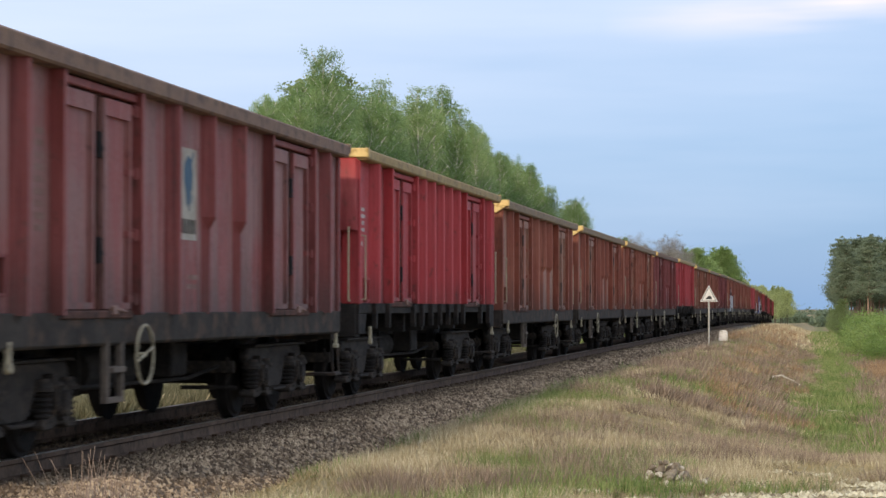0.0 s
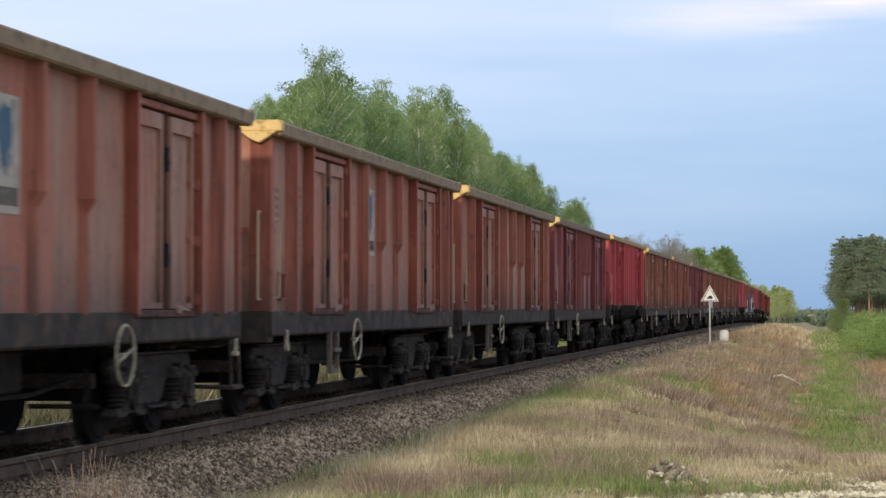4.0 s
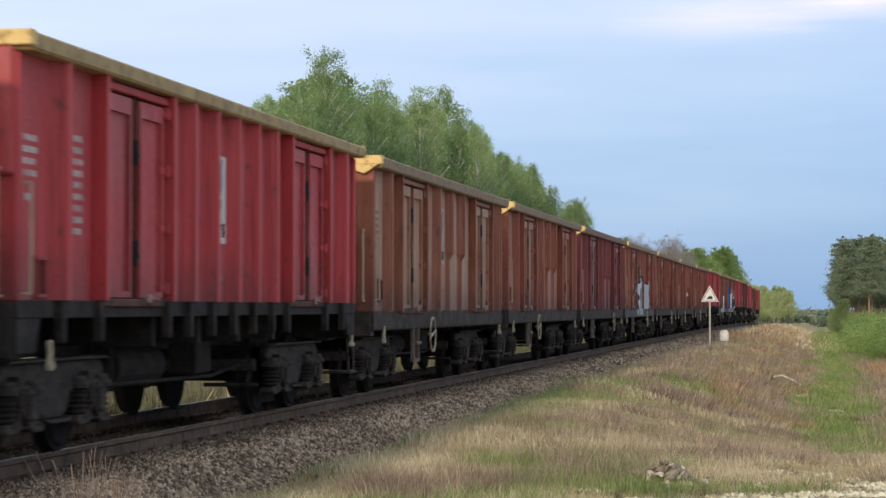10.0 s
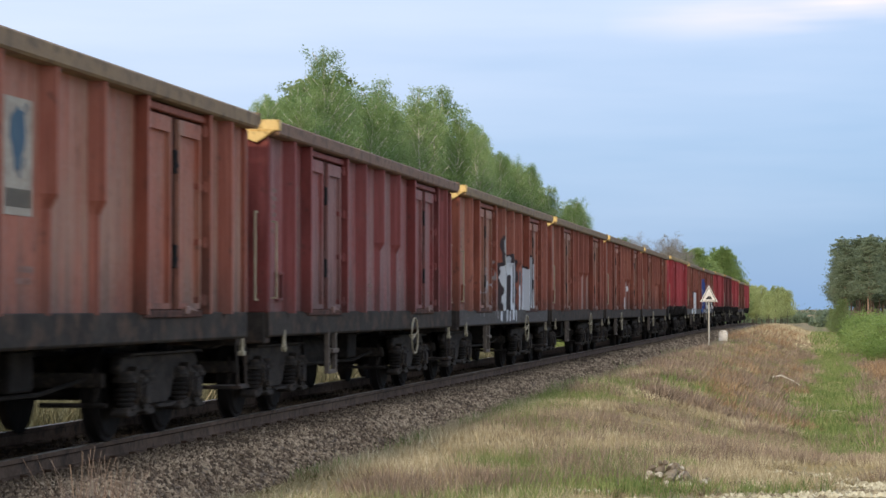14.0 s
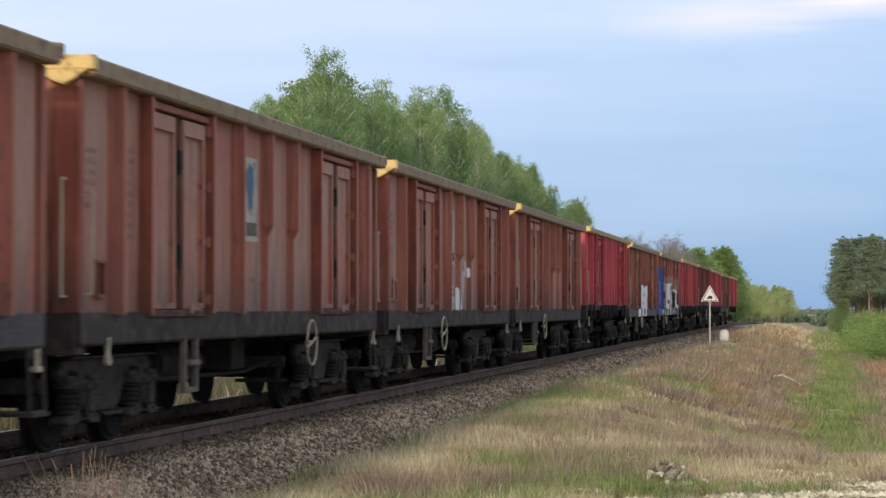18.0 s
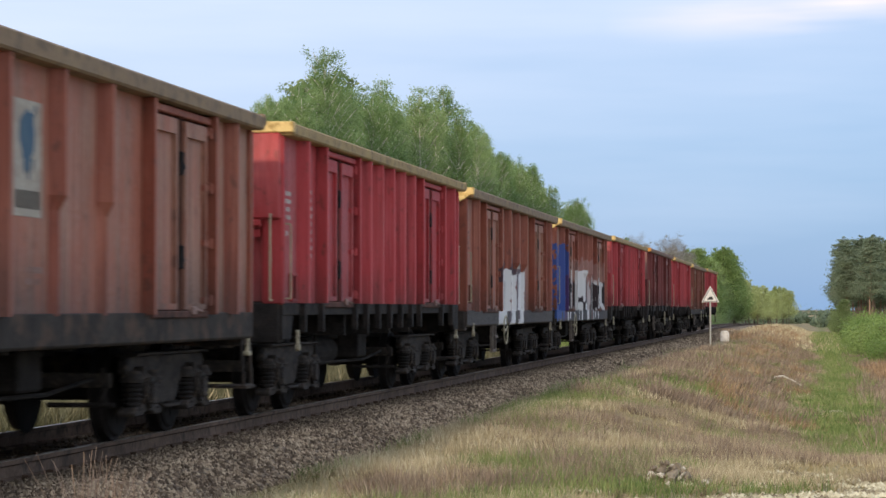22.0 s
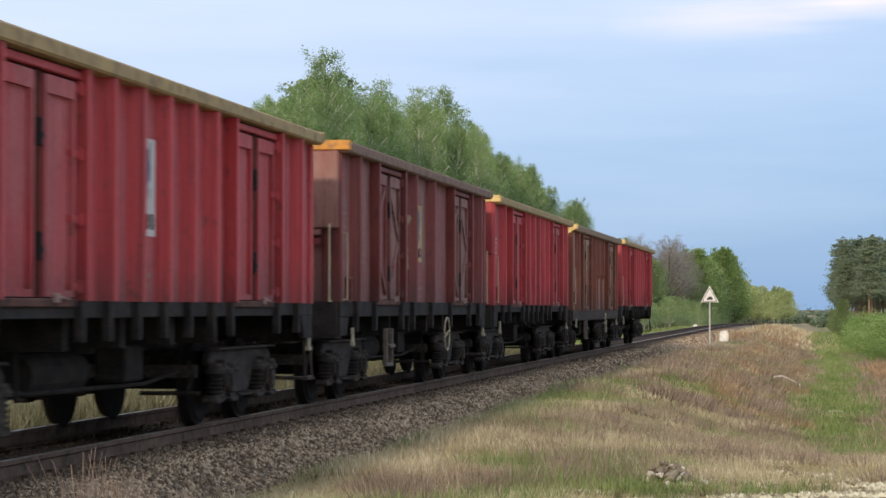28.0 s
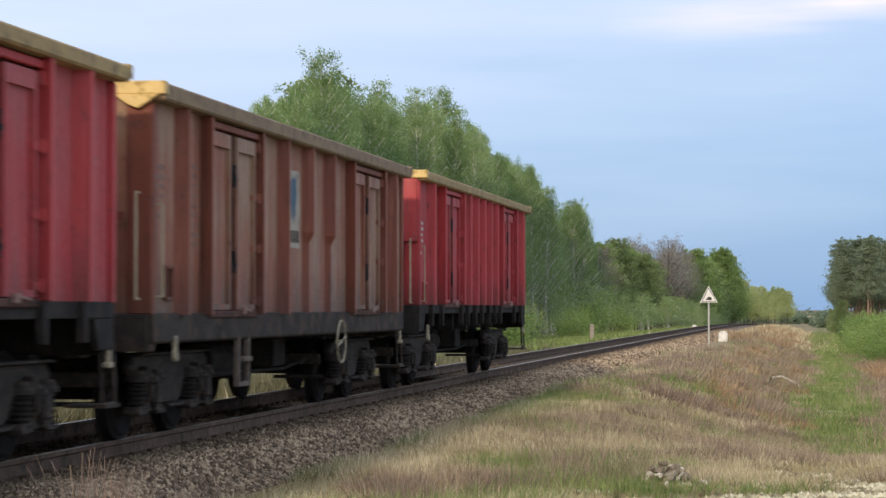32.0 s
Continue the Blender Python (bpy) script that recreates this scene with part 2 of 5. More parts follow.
def prism(bm, pts, axis, a, b):
    """Extrude a 2D outline along an axis (0 x, 1 y, 2 z); the outline's pair are the other two axes in order."""
    def at(p, h):
        c = list(p)
        c.insert(axis, h)
        return bm.verts.new(c)
    lo, hi = [at(p, a) for p in pts], [at(p, b) for p in pts]
    k = len(pts)
    bm.faces.new(lo), bm.faces.new(hi[::-1])
    for i in range(k):
        bm.faces.new((lo[i], hi[i], hi[(i + 1) % k], lo[(i + 1) % k]))


def tube(bm, p, q, r, k=8, r2=None):
    p, q = Vector(p), Vector(q)
    turn = (q - p).to_track_quat("Z", "Y")
    rings = []
    for c, rr in ((p, r), (q, r if r2 is None else r2)):
        rings.append([bm.verts.new(c + turn @ Vector((rr * math.cos(6.28319 * i / k), rr * math.sin(6.28319 * i / k), 0))) for i in range(k)])
    for i in range(k):
        j = (i + 1) % k
        bm.faces.new((rings[0][i], rings[0][j], rings[1][j], rings[1][i]))
    bm.faces.new(rings[0][::-1]), bm.faces.new(rings[1])


def turned(bm, at, prof, k=12):
    """A body of revolution about the upright through at; prof: pairs of radius and height."""
    rows = []
    for r, z in prof:
        rows.append([bm.verts.new((at[0], at[1], z))] if r == 0 else [bm.verts.new((at[0] + r * math.cos(6.28319 * i / k), at[1] + r * math.sin(6.28319 * i / k), z)) for i in range(k)])
    for a, b in zip(rows, rows[1:]):
        for i in range(k):
            j = (i + 1) % k
            q = [a[i % len(a)], a[j % len(a)], b[j % len(b)], b[i % len(b)]]
            bm.faces.new(list(dict.fromkeys(q)))


def bent(bm, pts, r, k=6):
    for a, b in zip(pts, pts[1:]):
        tube(bm, a, b, r, k)


def ring(bm, c, R, r, k=20, j=6):
    """A torus in the y-z plane."""
    vs = []
    for i in range(k):
        a = 6.28319 * i / k
        row = []
        for h in range(j):
            b = 6.28319 * h / j
            rr = R + r * math.cos(b)
            row.append(bm.verts.new((c[0] + r * math.sin(b), c[1] + rr * math.cos(a), c[2] + rr * math.sin(a))))
        vs.append(row)
    for i in range(k):
        for h in range(j):
            bm.faces.new((vs[i][h], vs[(i + 1) % k][h], vs[(i + 1) % k][(h + 1) % j], vs[i][(h + 1) % j]))


def mesh(key, make, bevel=0.0, smooth=False):
    """One mesh for each key, made by make(bm)."""
    if key not in MESHES:
        bm = bmesh.new()
        make(bm)
        bmesh.ops.recalc_face_normals(bm, faces=bm.faces)
        if bevel:
            bmesh.ops.bevel(bm, geom=[e for e in bm.edges if e.calc_face_angle(0) > 0.6], offset=bevel, segments=1, affect="EDGES")
        me = bpy.data.meshes.new(str(key).split("|")[0])
        bm.to_mesh(me)
        bm.free()
        me.materials.append(None)
        if smooth:
            for p in me.polygons:
                p.use_smooth = True
        MESHES[key] = me
    return MESHES[key]


def part(name, me, material, parent, label="", at=None):
    """Link a mesh as one object under a thing or a part, with a material of its own."""
    ob = new(name, me)
    ob.material_slots[0].link = "OBJECT"
    ob.material_slots[0].material = material
    ob.parent = parent
    if at is not None:
        ob.matrix_basis = at
    if label:
        tagged(ob, label)
    return ob


def moved(me, m):
    """A shared copy of a mesh, carried by m, so that its paint runs on in its thing's space."""
    key = (me.name, tuple(round(v, 4) for r in m for v in r))
    if key not in MESHES:
        c = me.copy()
        c.transform(m)
        if m.determinant() < 0:
            c.flip_normals()
        MESHES[key] = c
    return MESHES[key]


def fixed(name, me, material, parent, label="", at=None):
    return part(name, me if at is None else moved(me, at), material, parent, label)


# ---- freight wagons ----
HALF = 6.45          # half the body's length
WHEEL_R = 0.46
WHEELSETS = []


def rib_mesh(depth, z0, z1, wide, lower=0.0):
    """Hat-section post with sloping flanks and a narrow outer edge; lower: the depth below its cut at mid height."""
    def make(bm):
        x0, b = 1.385, 0.014
        levels = [(z0, depth), (z1, depth)] if not lower else [(z0, lower), (2.02, lower), (2.14, depth), (z1, depth)]
        rows = []
        for z, d in levels:
            a = wide / 2 * (0.55 + 0.45 * d / depth)
            rows.append([bm.verts.new(p) for p in ((x0, -a, z), (x0, a, z), (x0 + d - 0.006, b + 0.012, z), (x0 + d, b, z), (x0 + d, -b, z), (x0 + d - 0.006, -b - 0.012, z))])
        bm.faces.new(rows[0][::-1]), bm.faces.new(rows[-1])
        for lo, hi in zip(rows, rows[1:]):
            for i in range(6):
                bm.faces.new((lo[i], lo[(i + 1) % 6], hi[(i + 1) % 6], hi[i]))
    return make


def hoop(w, z0, z1, f=0.055, x0=1.408, x1=1.45):
    """A door's raised rim, one closed ring."""
    def make(bm):
        loops = []
        for x in (x0, x1):
            loops.append([[bm.verts.new((x, y, z)) for y, z in ((-w / 2 + g, z0 + g), (w / 2 - g, z0 + g), (w / 2 - g, z1 - g * 2.6), (-w / 2 + g, z1 - g * 2.6))] for g in (0, f)])
        (a, b), (c, d) = loops
        for i in range(4):
            j = (i + 1) % 4
            for q in ((c[i], c[j], d[j], d[i]), (a[i], b[i], b[j], a[j]), (a[i], a[j], c[j], c[i]), (b[i], d[i], d[j], b[j])):
                bm.faces.new(q)
    return make


def brace_bar(w, z0, z1, d, up):
    def make(bm):
        m = (z0 + z1) / 2
        a, b = (m + 0.08, z1 - 0.2) if up > 0 else (m - 0.08, z0 + 0.15)
        y = (w / 2 - 0.075) * d
        prism(bm, [(-y, a - 0.05), (-y, a + 0.05), (y, b + 0.05), (y, b - 0.05)], 0, 1.409, 1.442)
    return make


SPEC = {
    # posts (y), door edges (y), top of side, rim height, bottom of paint, bottom of sill
    "plain": dict(posts=(-5.5, -1.28, 0.0, 1.25, 5.5), door=(2.5, 4.65), top=3.295, rim=0.16, paint=1.21, sill=0.93),
    "staked": dict(posts=(-5.5, -1.70, -0.85, 0.0, 0.85, 1.70, 5.5), door=(2.45, 4.50), top=3.33, rim=0.14, paint=1.31, sill=1.17),
    "braced": dict(posts=(-5.6, -1.3, 0.35, 5.4), door=(2.25, 4.3), top=3.35, rim=0.14, paint=1.34, sill=1.14),
}


def bogie(parent, y):
    bg = part("bogie", mesh("bogie_beam", lambda bm: (box(bm, -0.95, 0.95, -0.19, 0.19, 0.52, 0.80), ), 0.015), M_BOGIE, parent,
              "grimy cast steel two-axle bogie", pose(0, y, 0))
    def frame_bm(bm):
        prism(bm, [(-1.36, 0.66), (-1.36, 0.74), (-1.26, 0.82), (1.26, 0.82), (1.36, 0.74), (1.36, 0.66), (1.24, 0.61), (0.62, 0.60), (0.46, 0.52), (0.36, 0.37), (0.22, 0.32),
                   (-0.22, 0.32), (-0.36, 0.37), (-0.46, 0.52), (-0.62, 0.60), (-1.24, 0.61)], 0, 0.95, 1.05)

    def flange(bm):
        prism(bm, [(-1.30, 0.80), (-1.22, 0.835), (1.22, 0.835), (1.30, 0.80), (1.20, 0.81), (-1.20, 0.81)], 0, 0.90, 1.13)
        prism(bm, [(-0.40, 0.34), (-0.24, 0.295), (0.24, 0.295), (0.40, 0.34), (0.24, 0.325), (-0.24, 0.325)], 0, 0.92, 1.11)
    for yy in (-1.41, 1.41):
        part("headstock", mesh("headstock", lambda bm: box(bm, -0.92, 0.92, -0.04, 0.04, 0.52, 0.66), 0.01), M_BOGIE, bg, at=pose(0, yy, 0))
    part("pivot", mesh("pivot", lambda bm: tube(bm, (0, 0, 0.75), (0, 0, 0.98), 0.28, 12)), M_BOGIE, bg)

    def gear(bm):
        # rounded bearing housing with two spring seats
        pts = [(0.19 * math.cos(i * 0.5236), 0.46 + 0.19 * math.sin(i * 0.5236)) for i in range(7)]
        prism(bm, pts + [(-0.21, 0.36), (-0.40, 0.33), (-0.46, 0.285), (-0.42, 0.245), (-0.2, 0.25), (-0.1, 0.285), (0.1, 0.285), (0.2, 0.25), (0.42, 0.245), (0.46, 0.285), (0.40, 0.33), (0.21, 0.36)], 0, 0.95, 1.13)

    def cap(bm):
        tube(bm, (1.13, 0, 0.46), (1.17, 0, 0.46), 0.15, 14)
        tube(bm, (1.17, 0, 0.46), (1.20, 0, 0.46), 0.115, 14, 0.10)
        for i in range(4):
            a = i * 1.5708 + 0.785
            tube(bm, (1.17, 0.125 * math.cos(a), 0.46 + 0.125 * math.sin(a)), (1.19, 0.125 * math.cos(a), 0.46 + 0.125 * math.sin(a)), 0.016, 6)

    def spring(bm):
        turned(bm, (1.05, 0), [(0.0, 0.29), (0.075, 0.29)] + [(r, 0.30 + i * 0.045 + dz) for i in range(6) for r, dz in ((0.075, 0), (0.098, 0.011), (0.098, 0.024), (0.075, 0.036))] + [(0.0, 0.60)], 12)

    def cup(bm):
        turned(bm, (1.05, 0), [(0.0, 0.565), (0.125, 0.565), (0.125, 0.60), (0.115, 0.605), (0.085, 0.67), (0.0, 0.67)], 12)

    def damper(bm):
        bent(bm, [(1.10, -0.16, 0.66), (1.16, -0.19, 0.60), (1.16, -0.20, 0.44), (1.12, -0.19, 0.36)], 0.02, 6)
        box(bm, 1.06, 1.15, -0.235, -0.155, 0.60, 0.71)
    for s in (1, -1):
        turn = pose(0, 0, 0, 0, 0, 0 if s > 0 else 180)
        sf = part("side_frame", mesh("bogie_side", frame_bm, 0.025), M_BOGIE, bg, at=turn)
        fixed("flange", mesh("bogie_flange", flange, 0.006), M_BOGIE, sf)
        for yy in (-0.9, 0.9):
            ab = part("axle_box", mesh("axle_box", gear, 0.014), M_BOGIE, bg, at=turn @ pose(0, yy, 0))
            fixed("axle_cap", mesh("axle_cap", cap), M_BOGIE, ab)
            fixed("damper", mesh("damper", damper, 0.006), M_BOGIE, ab)
        for yy in (-1.2, -0.6, 0.6, 1.2):
            cs = part("coil_spring", mesh("coil_spring", spring), M_UNDER, bg, at=turn @ pose(0, yy, 0))
            fixed("spring_cup", mesh("spring_cup", cup), M_BOGIE, cs)
        for yy in (-0.40, 0.40):
            part("brake_shoe", mesh("brake_shoe", lambda bm: prism(bm, [(-0.05, 0.30), (0.05, 0.30), (0.07, 0.62), (-0.03, 0.62)], 0, 0.70, 0.80)), M_UNDER, bg, at=turn @ pose(0, yy, 0))
        for yy, d in ((-1.44, 1), (1.44, -1)):
            part("brake_hanger", mesh(f"brake_hanger{d}", lambda bm: (bent(bm, [(0.84, 0, 0.70), (0.86, 0.02 * d, 0.52), (0.80, 0.05 * d, 0.34)], 0.024), tube(bm, (0.3, 0.04 * d, 0.36), (0.95, 0.04 * d, 0.36), 0.026, 6))), M_UNDER, bg, at=turn @ pose(0, yy, 0))
    def wheels(bm):
        tube(bm, (-1.05, 0, 0), (1.05, 0, 0), 0.075, 10)
        for s in (1, -1):
            tube(bm, (s * 0.70, 0, 0), (s * 0.685, 0, 0), WHEEL_R + 0.03, 28)
            tube(bm, (s * 0.80, 0, 0), (s * 0.70, 0, 0), WHEEL_R - 0.004, 28, WHEEL_R)
            tube(bm, (s * 0.83, 0, 0), (s * 0.78, 0, 0), WHEEL_R * 0.86, 28, WHEEL_R * 0.95)
            tube(bm, (s * 0.86, 0, 0), (s * 0.78, 0, 0), 0.13, 14, 0.2)
            for i in range(4):
                a = i * 1.5708 + 0.3
                tube(bm, (s * 0.835, 0.26 * math.cos(a), 0.26 * math.sin(a)), (s * 0.82, 0.26 * math.cos(a), 0.26 * math.sin(a)), 0.035, 8)
    for yy in (-0.9, 0.9):
        w = part("wheelset", mesh("wheelset", wheels), M_WHEEL, bg, at=pose(0, yy, WHEEL_R))
        WHEELSETS.append((w, yy))
    return bg


def wagon(kind, paint, posts, rim, end_paint, label, emblem=None, wheel=-2.0, sill_mat=None):
    sp = SPEC[kind]
    top, rz, pb, sb = sp["top"], sp["top"] - sp["rim"], sp["paint"], sp["sill"]
    w = tagged(new("freight_wagon"), label, "freight wagon", "wagons of the train")
    H = HALF
    # underframe
    fixed("floor", mesh(kind + "|floor", lambda bm: box(bm, -1.34, 1.34, -H + 0.02, H - 0.02, sb + 0.06, sb + 0.16)), M_UNDER, w)
    fixed("centre_sill", mesh(kind + "|cs", lambda bm: box(bm, -0.24, 0.24, -H, H, 0.80, sb + 0.06)), M_UNDER, w)
    for y in (-2.4, -0.8, 0.8, 2.4):
        for s in (1, -1):
            fixed("cross_beam", mesh(kind + f"|beam{s}", lambda bm: box(bm, min(s * 0.24, s * 1.3), max(s * 0.24, s * 1.3), -0.06, 0.06, 0.90, sb + 0.06)), M_UNDER, w, at=pose(0, y, 0))
    for tk, (p0, p1, r) in enumerate((((0.45, -1.3, 0.66), (0.45, 0.3, 0.66), 0.20), ((-0.5, 0.8, 0.70), (-0.5, 1.6, 0.70), 0.17))):
        fixed("brake_tank", mesh(f"brake_tank{tk}", lambda bm: tube(bm, p0, p1, r, 16)), M_UNDER, w)
    fixed("brake_box", mesh("brake_box", lambda bm: box(bm, 0.55, 0.85, 0.75, 1.35, 0.55, 0.90), 0.02), M_UNDER, w)
    fixed("brake_rod", mesh("brake_rod", lambda bm: bent(bm, [(0.75, -3.2, 0.62), (0.7, -1.6, 0.52), (0.7, 1.9, 0.50), (0.75, 3.3, 0.62)], 0.022)), M_UNDER, w)
    fixed("brake_lever", mesh("brake_lever", lambda bm: bent(bm, [(0.95, -2.6, 0.92), (0.95, -2.6, 0.5), (0.7, -1.9, 0.5)], 0.02)), M_UNDER, w)
    for y in (-4.5, 4.5):
        bogie(w, y)
    for s in (1, -1):
        turn = pose(0, 0, 0, 0, 0, 0 if s > 0 else 180)
        fixed("side_wall", mesh(kind + "|wall", lambda bm: box(bm, 1.35, 1.385, -H + 0.03, H - 0.03, pb, rz)), paint, w, at=turn)
        if kind == "plain":
            sill = lambda bm: prism(bm, [(1.34, pb), (1.43, pb), (1.43, sb + 0.02), (1.40, sb), (1.34, sb)], 1, -H, H)
        else:
            def sill(bm):
                prism(bm, [(1.34, pb), (1.42, pb), (1.42, sb), (1.34, sb)], 1, -H, H)
                for e in (-1, 1):
                    prism(bm, [(e * H, sb), (e * (H - 0.55), sb), (e * (H - 0.42), 0.90), (e * H, 0.90)], 0, 1.34, 1.415)
        fixed("side_sill", mesh(kind + "|sill", sill, 0.008), sill_mat if sill_mat else (M_SILL if kind == "plain" else M_BLACK), w, at=turn)
        fixed("top_rail", mesh(kind + "|rail", lambda bm: box(bm, 1.36, 1.55, -H - 0.03, H + 0.03, rz, top), 0.02), rim, w, at=turn)
        depth = 0.13 if kind == "plain" else 0.14
        foot = None if kind == "plain" else sb - 0.18
        base_z = pb - 0.02 if foot is None else pb
        deeprib = mesh(kind + "|rib", rib_mesh(depth, base_z, rz, 0.24))
        cutrib = mesh(kind + "|cutrib", rib_mesh(depth, base_z, rz, 0.24, 0.065))
        for y in sp["posts"]:
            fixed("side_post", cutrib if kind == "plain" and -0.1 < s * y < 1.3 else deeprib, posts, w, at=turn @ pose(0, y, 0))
            if foot:
                fixed("stake", mesh(kind + "|stake", lambda bm: prism(bm, [(-0.065, pb), (0.065, pb), (0.04, foot - 0.02), (-0.04, foot - 0.02)], 0, 1.40, 1.48), 0.01), M_BLACK, w, at=turn @ pose(0, y, 0))
        d0, d1 = sp["door"]
        wd = (d1 - d0) / 2
        for e in (-1, 1):
            mid = e * (d0 + wd)
            for i, (ya, yb) in enumerate(((-wd + 0.07, -0.13), (0.13, wd - 0.16))):
                br = 0 if kind != "braced" else (1 if i == 0 else -1)
                dw, z0, z1 = yb - ya, pb + 0.03, rz - 0.12
                here = turn @ pose(0, mid + (ya + yb) / 2, 0)
                leaf = fixed("door", mesh(f"{kind}|leaf{i}", lambda bm: box(bm, 1.39, 1.408, -dw / 2, dw / 2, z0, z1)), paint, w, at=here)
                fixed("door_frame", mesh(f"{kind}|leaf_frame{i}", hoop(dw, z0, z1)), paint, leaf, at=here)
                if br:
                    for up in (1, -1):
                        fixed("brace", mesh(f"{kind}|brace{i}{up}", brace_bar(dw, z0, z1, br, up)), paint, leaf, at=here)
            # dark sheet on the uncut wall, painted as the shade between leaves and posts
            fixed("door_recess", mesh(kind + "|recess", lambda bm: box(bm, 1.386, 1.3885, -wd, wd, pb + 0.01, rz - 0.05)), M_RECESS_SHADE, w, at=turn @ pose(0, mid, 0))
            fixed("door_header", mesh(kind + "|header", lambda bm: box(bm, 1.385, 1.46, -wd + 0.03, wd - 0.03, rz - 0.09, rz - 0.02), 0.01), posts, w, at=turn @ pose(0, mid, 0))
            # locking bar on a strip, both coloured as dark as the shaded middle gap
            fixed("door_bar", mesh(kind + "|bar", lambda bm: (tube(bm, (1.42, 0, pb - 0.02), (1.42, 0, rz - 0.02), 0.026), box(bm, 1.39, 1.41, -0.05, 0.05, pb, rz - 0.10))), M_RECESS_SHADE, w, at=turn @ pose(0, mid, 0))
            for z in (1.62, 2.50):
                fixed("lock_plate", mesh(f"{kind}|lock{z}", lambda bm: (box(bm, 1.41, 1.462, -0.05, 0.05, z, z + 0.22), box(bm, 1.41, 1.45, -0.02, 0.14, z + 0.06, z + 0.11)), 0.006), M_DARK, w, at=turn @ pose(0, mid, 0))
            fixed("door_foot", mesh(kind + "|foot", lambda bm: box(bm, 1.40, 1.455, -wd + 0.12, wd - 0.12, pb - 0.05, pb + 0.02), 0.01), M_FOOT, w, at=turn @ pose(0, mid, 0))
            fixed("door_latch", mesh(kind + "|latch", lambda bm: (box(bm, 1.42, 1.48, wd * 0.3, wd * 0.42, pb - 0.02, pb + 0.06), tube(bm, (1.46, wd * 0.34, pb + 0.04), (1.48, wd * 0.62, pb + 0.01), 0.016, 6)), 0.008), M_FADED, w, at=turn @ pose(0, mid, 0))
            for q in (-1, 1):
                yq = mid + q * wd
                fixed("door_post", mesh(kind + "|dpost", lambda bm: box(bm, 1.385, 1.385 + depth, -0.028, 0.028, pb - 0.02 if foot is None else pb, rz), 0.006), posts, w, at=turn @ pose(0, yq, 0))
                if foot:
                    fixed("stake", mesh(kind + "|dstake", lambda bm: prism(bm, [(-0.065, pb), (0.065, pb), (0.04, foot - 0.02), (-0.04, foot - 0.02)], 0, 1.40, 1.48), 0.01), M_BLACK, w, at=turn @ pose(0, yq, 0))
            for z in (0.03, 0.32, 0.60, 0.88):
                zz = pb + (rz - pb) * z + 0.06
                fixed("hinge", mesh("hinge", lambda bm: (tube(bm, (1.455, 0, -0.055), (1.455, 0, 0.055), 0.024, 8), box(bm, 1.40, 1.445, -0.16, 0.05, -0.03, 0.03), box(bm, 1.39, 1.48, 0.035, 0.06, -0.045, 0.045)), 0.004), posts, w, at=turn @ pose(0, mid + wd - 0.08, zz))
        # pale towing eyes and corner steps
        for e in (-s,):
            fixed("tow_hook", mesh("tow_hook", lambda bm: (box(bm, 1.40, 1.44, -0.03, 0.03, 0.78, 0.98), tube(bm, (1.40, 0, 0.78), (1.45, 0, 0.78), 0.045, 10)), 0.01), M_PALE, w, at=turn @ pose(0, e * (H - 0.75), 0.02))
        for e in (s,):
            fixed("corner_hook", mesh("corner_hook", lambda bm: (box(bm, 1.37, 1.41, -0.028, 0.028, 0.78, 0.96), box(bm, 1.36, 1.43, -0.07, 0.03, 0.75, 0.80)), 0.01), M_PALE, w, at=turn @ pose(0, e * (H - 0.08), 0.0))
    # ends
    for e in (-1, 1):
        turn = pose(0, 0, 0, 0, 0, 0 if e < 0 else 180)
        fixed("end_wall", mesh(kind + "|end", lambda bm: (box(bm, -1.36, 1.36, -H + 0.03, -H + 0.065, pb, rz + 0.04))), paint, w, at=turn)
        for xr in (-0.7, 0.0, 0.7):
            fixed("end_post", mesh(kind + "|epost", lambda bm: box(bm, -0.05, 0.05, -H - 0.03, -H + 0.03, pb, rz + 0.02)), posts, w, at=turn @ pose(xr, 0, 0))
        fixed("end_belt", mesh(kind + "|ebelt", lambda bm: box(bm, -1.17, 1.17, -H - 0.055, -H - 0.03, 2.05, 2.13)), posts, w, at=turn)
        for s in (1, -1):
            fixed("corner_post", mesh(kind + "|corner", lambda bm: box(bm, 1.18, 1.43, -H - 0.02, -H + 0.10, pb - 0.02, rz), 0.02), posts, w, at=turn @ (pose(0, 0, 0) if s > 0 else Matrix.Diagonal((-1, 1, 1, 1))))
        fixed("end_rail", mesh(kind + "|erail", lambda bm: box(bm, -1.555, 1.555, -H - 0.08, -H + 0.05, top - 0.11, top + 0.012), 0.01), end_paint if e < 0 else rim, w, at=turn)
        if kind == "plain" and e < 0:
            for s in (1, -1):
                fixed("corner_bracket", mesh("corner_bracket", lambda bm: prism(bm, [(1.50, top - 0.11), (1.08, top - 0.11), (1.20, top - 0.20), (1.30, top - 0.24), (1.40, top - 0.18)], 1, -H - 0.10, -H - 0.03), 0.008), end_paint, w,
                     at=turn @ (pose(0, 0, 0) if s > 0 else Matrix.Diagonal((-1, 1, 1, 1))))
        elif kind != "plain":
            fixed("end_plate", mesh(kind + "|eplate", lambda bm: (box(bm, -1.40, 1.40, -H - 0.07, -H + 0.02, 2.25, top - 0.11), box(bm, -1.40, 1.18, -H - 0.07, -H + 0.02, 2.16, 2.25)), 0.02), paint, w, at=turn)
        fixed("end_sill", mesh(kind + "|esill", lambda bm: box(bm, -1.38, 1.38, -H - 0.02, -H + 0.25, 0.86, pb), 0.015), M_SILL if kind == "plain" else M_BLACK, w, at=turn)
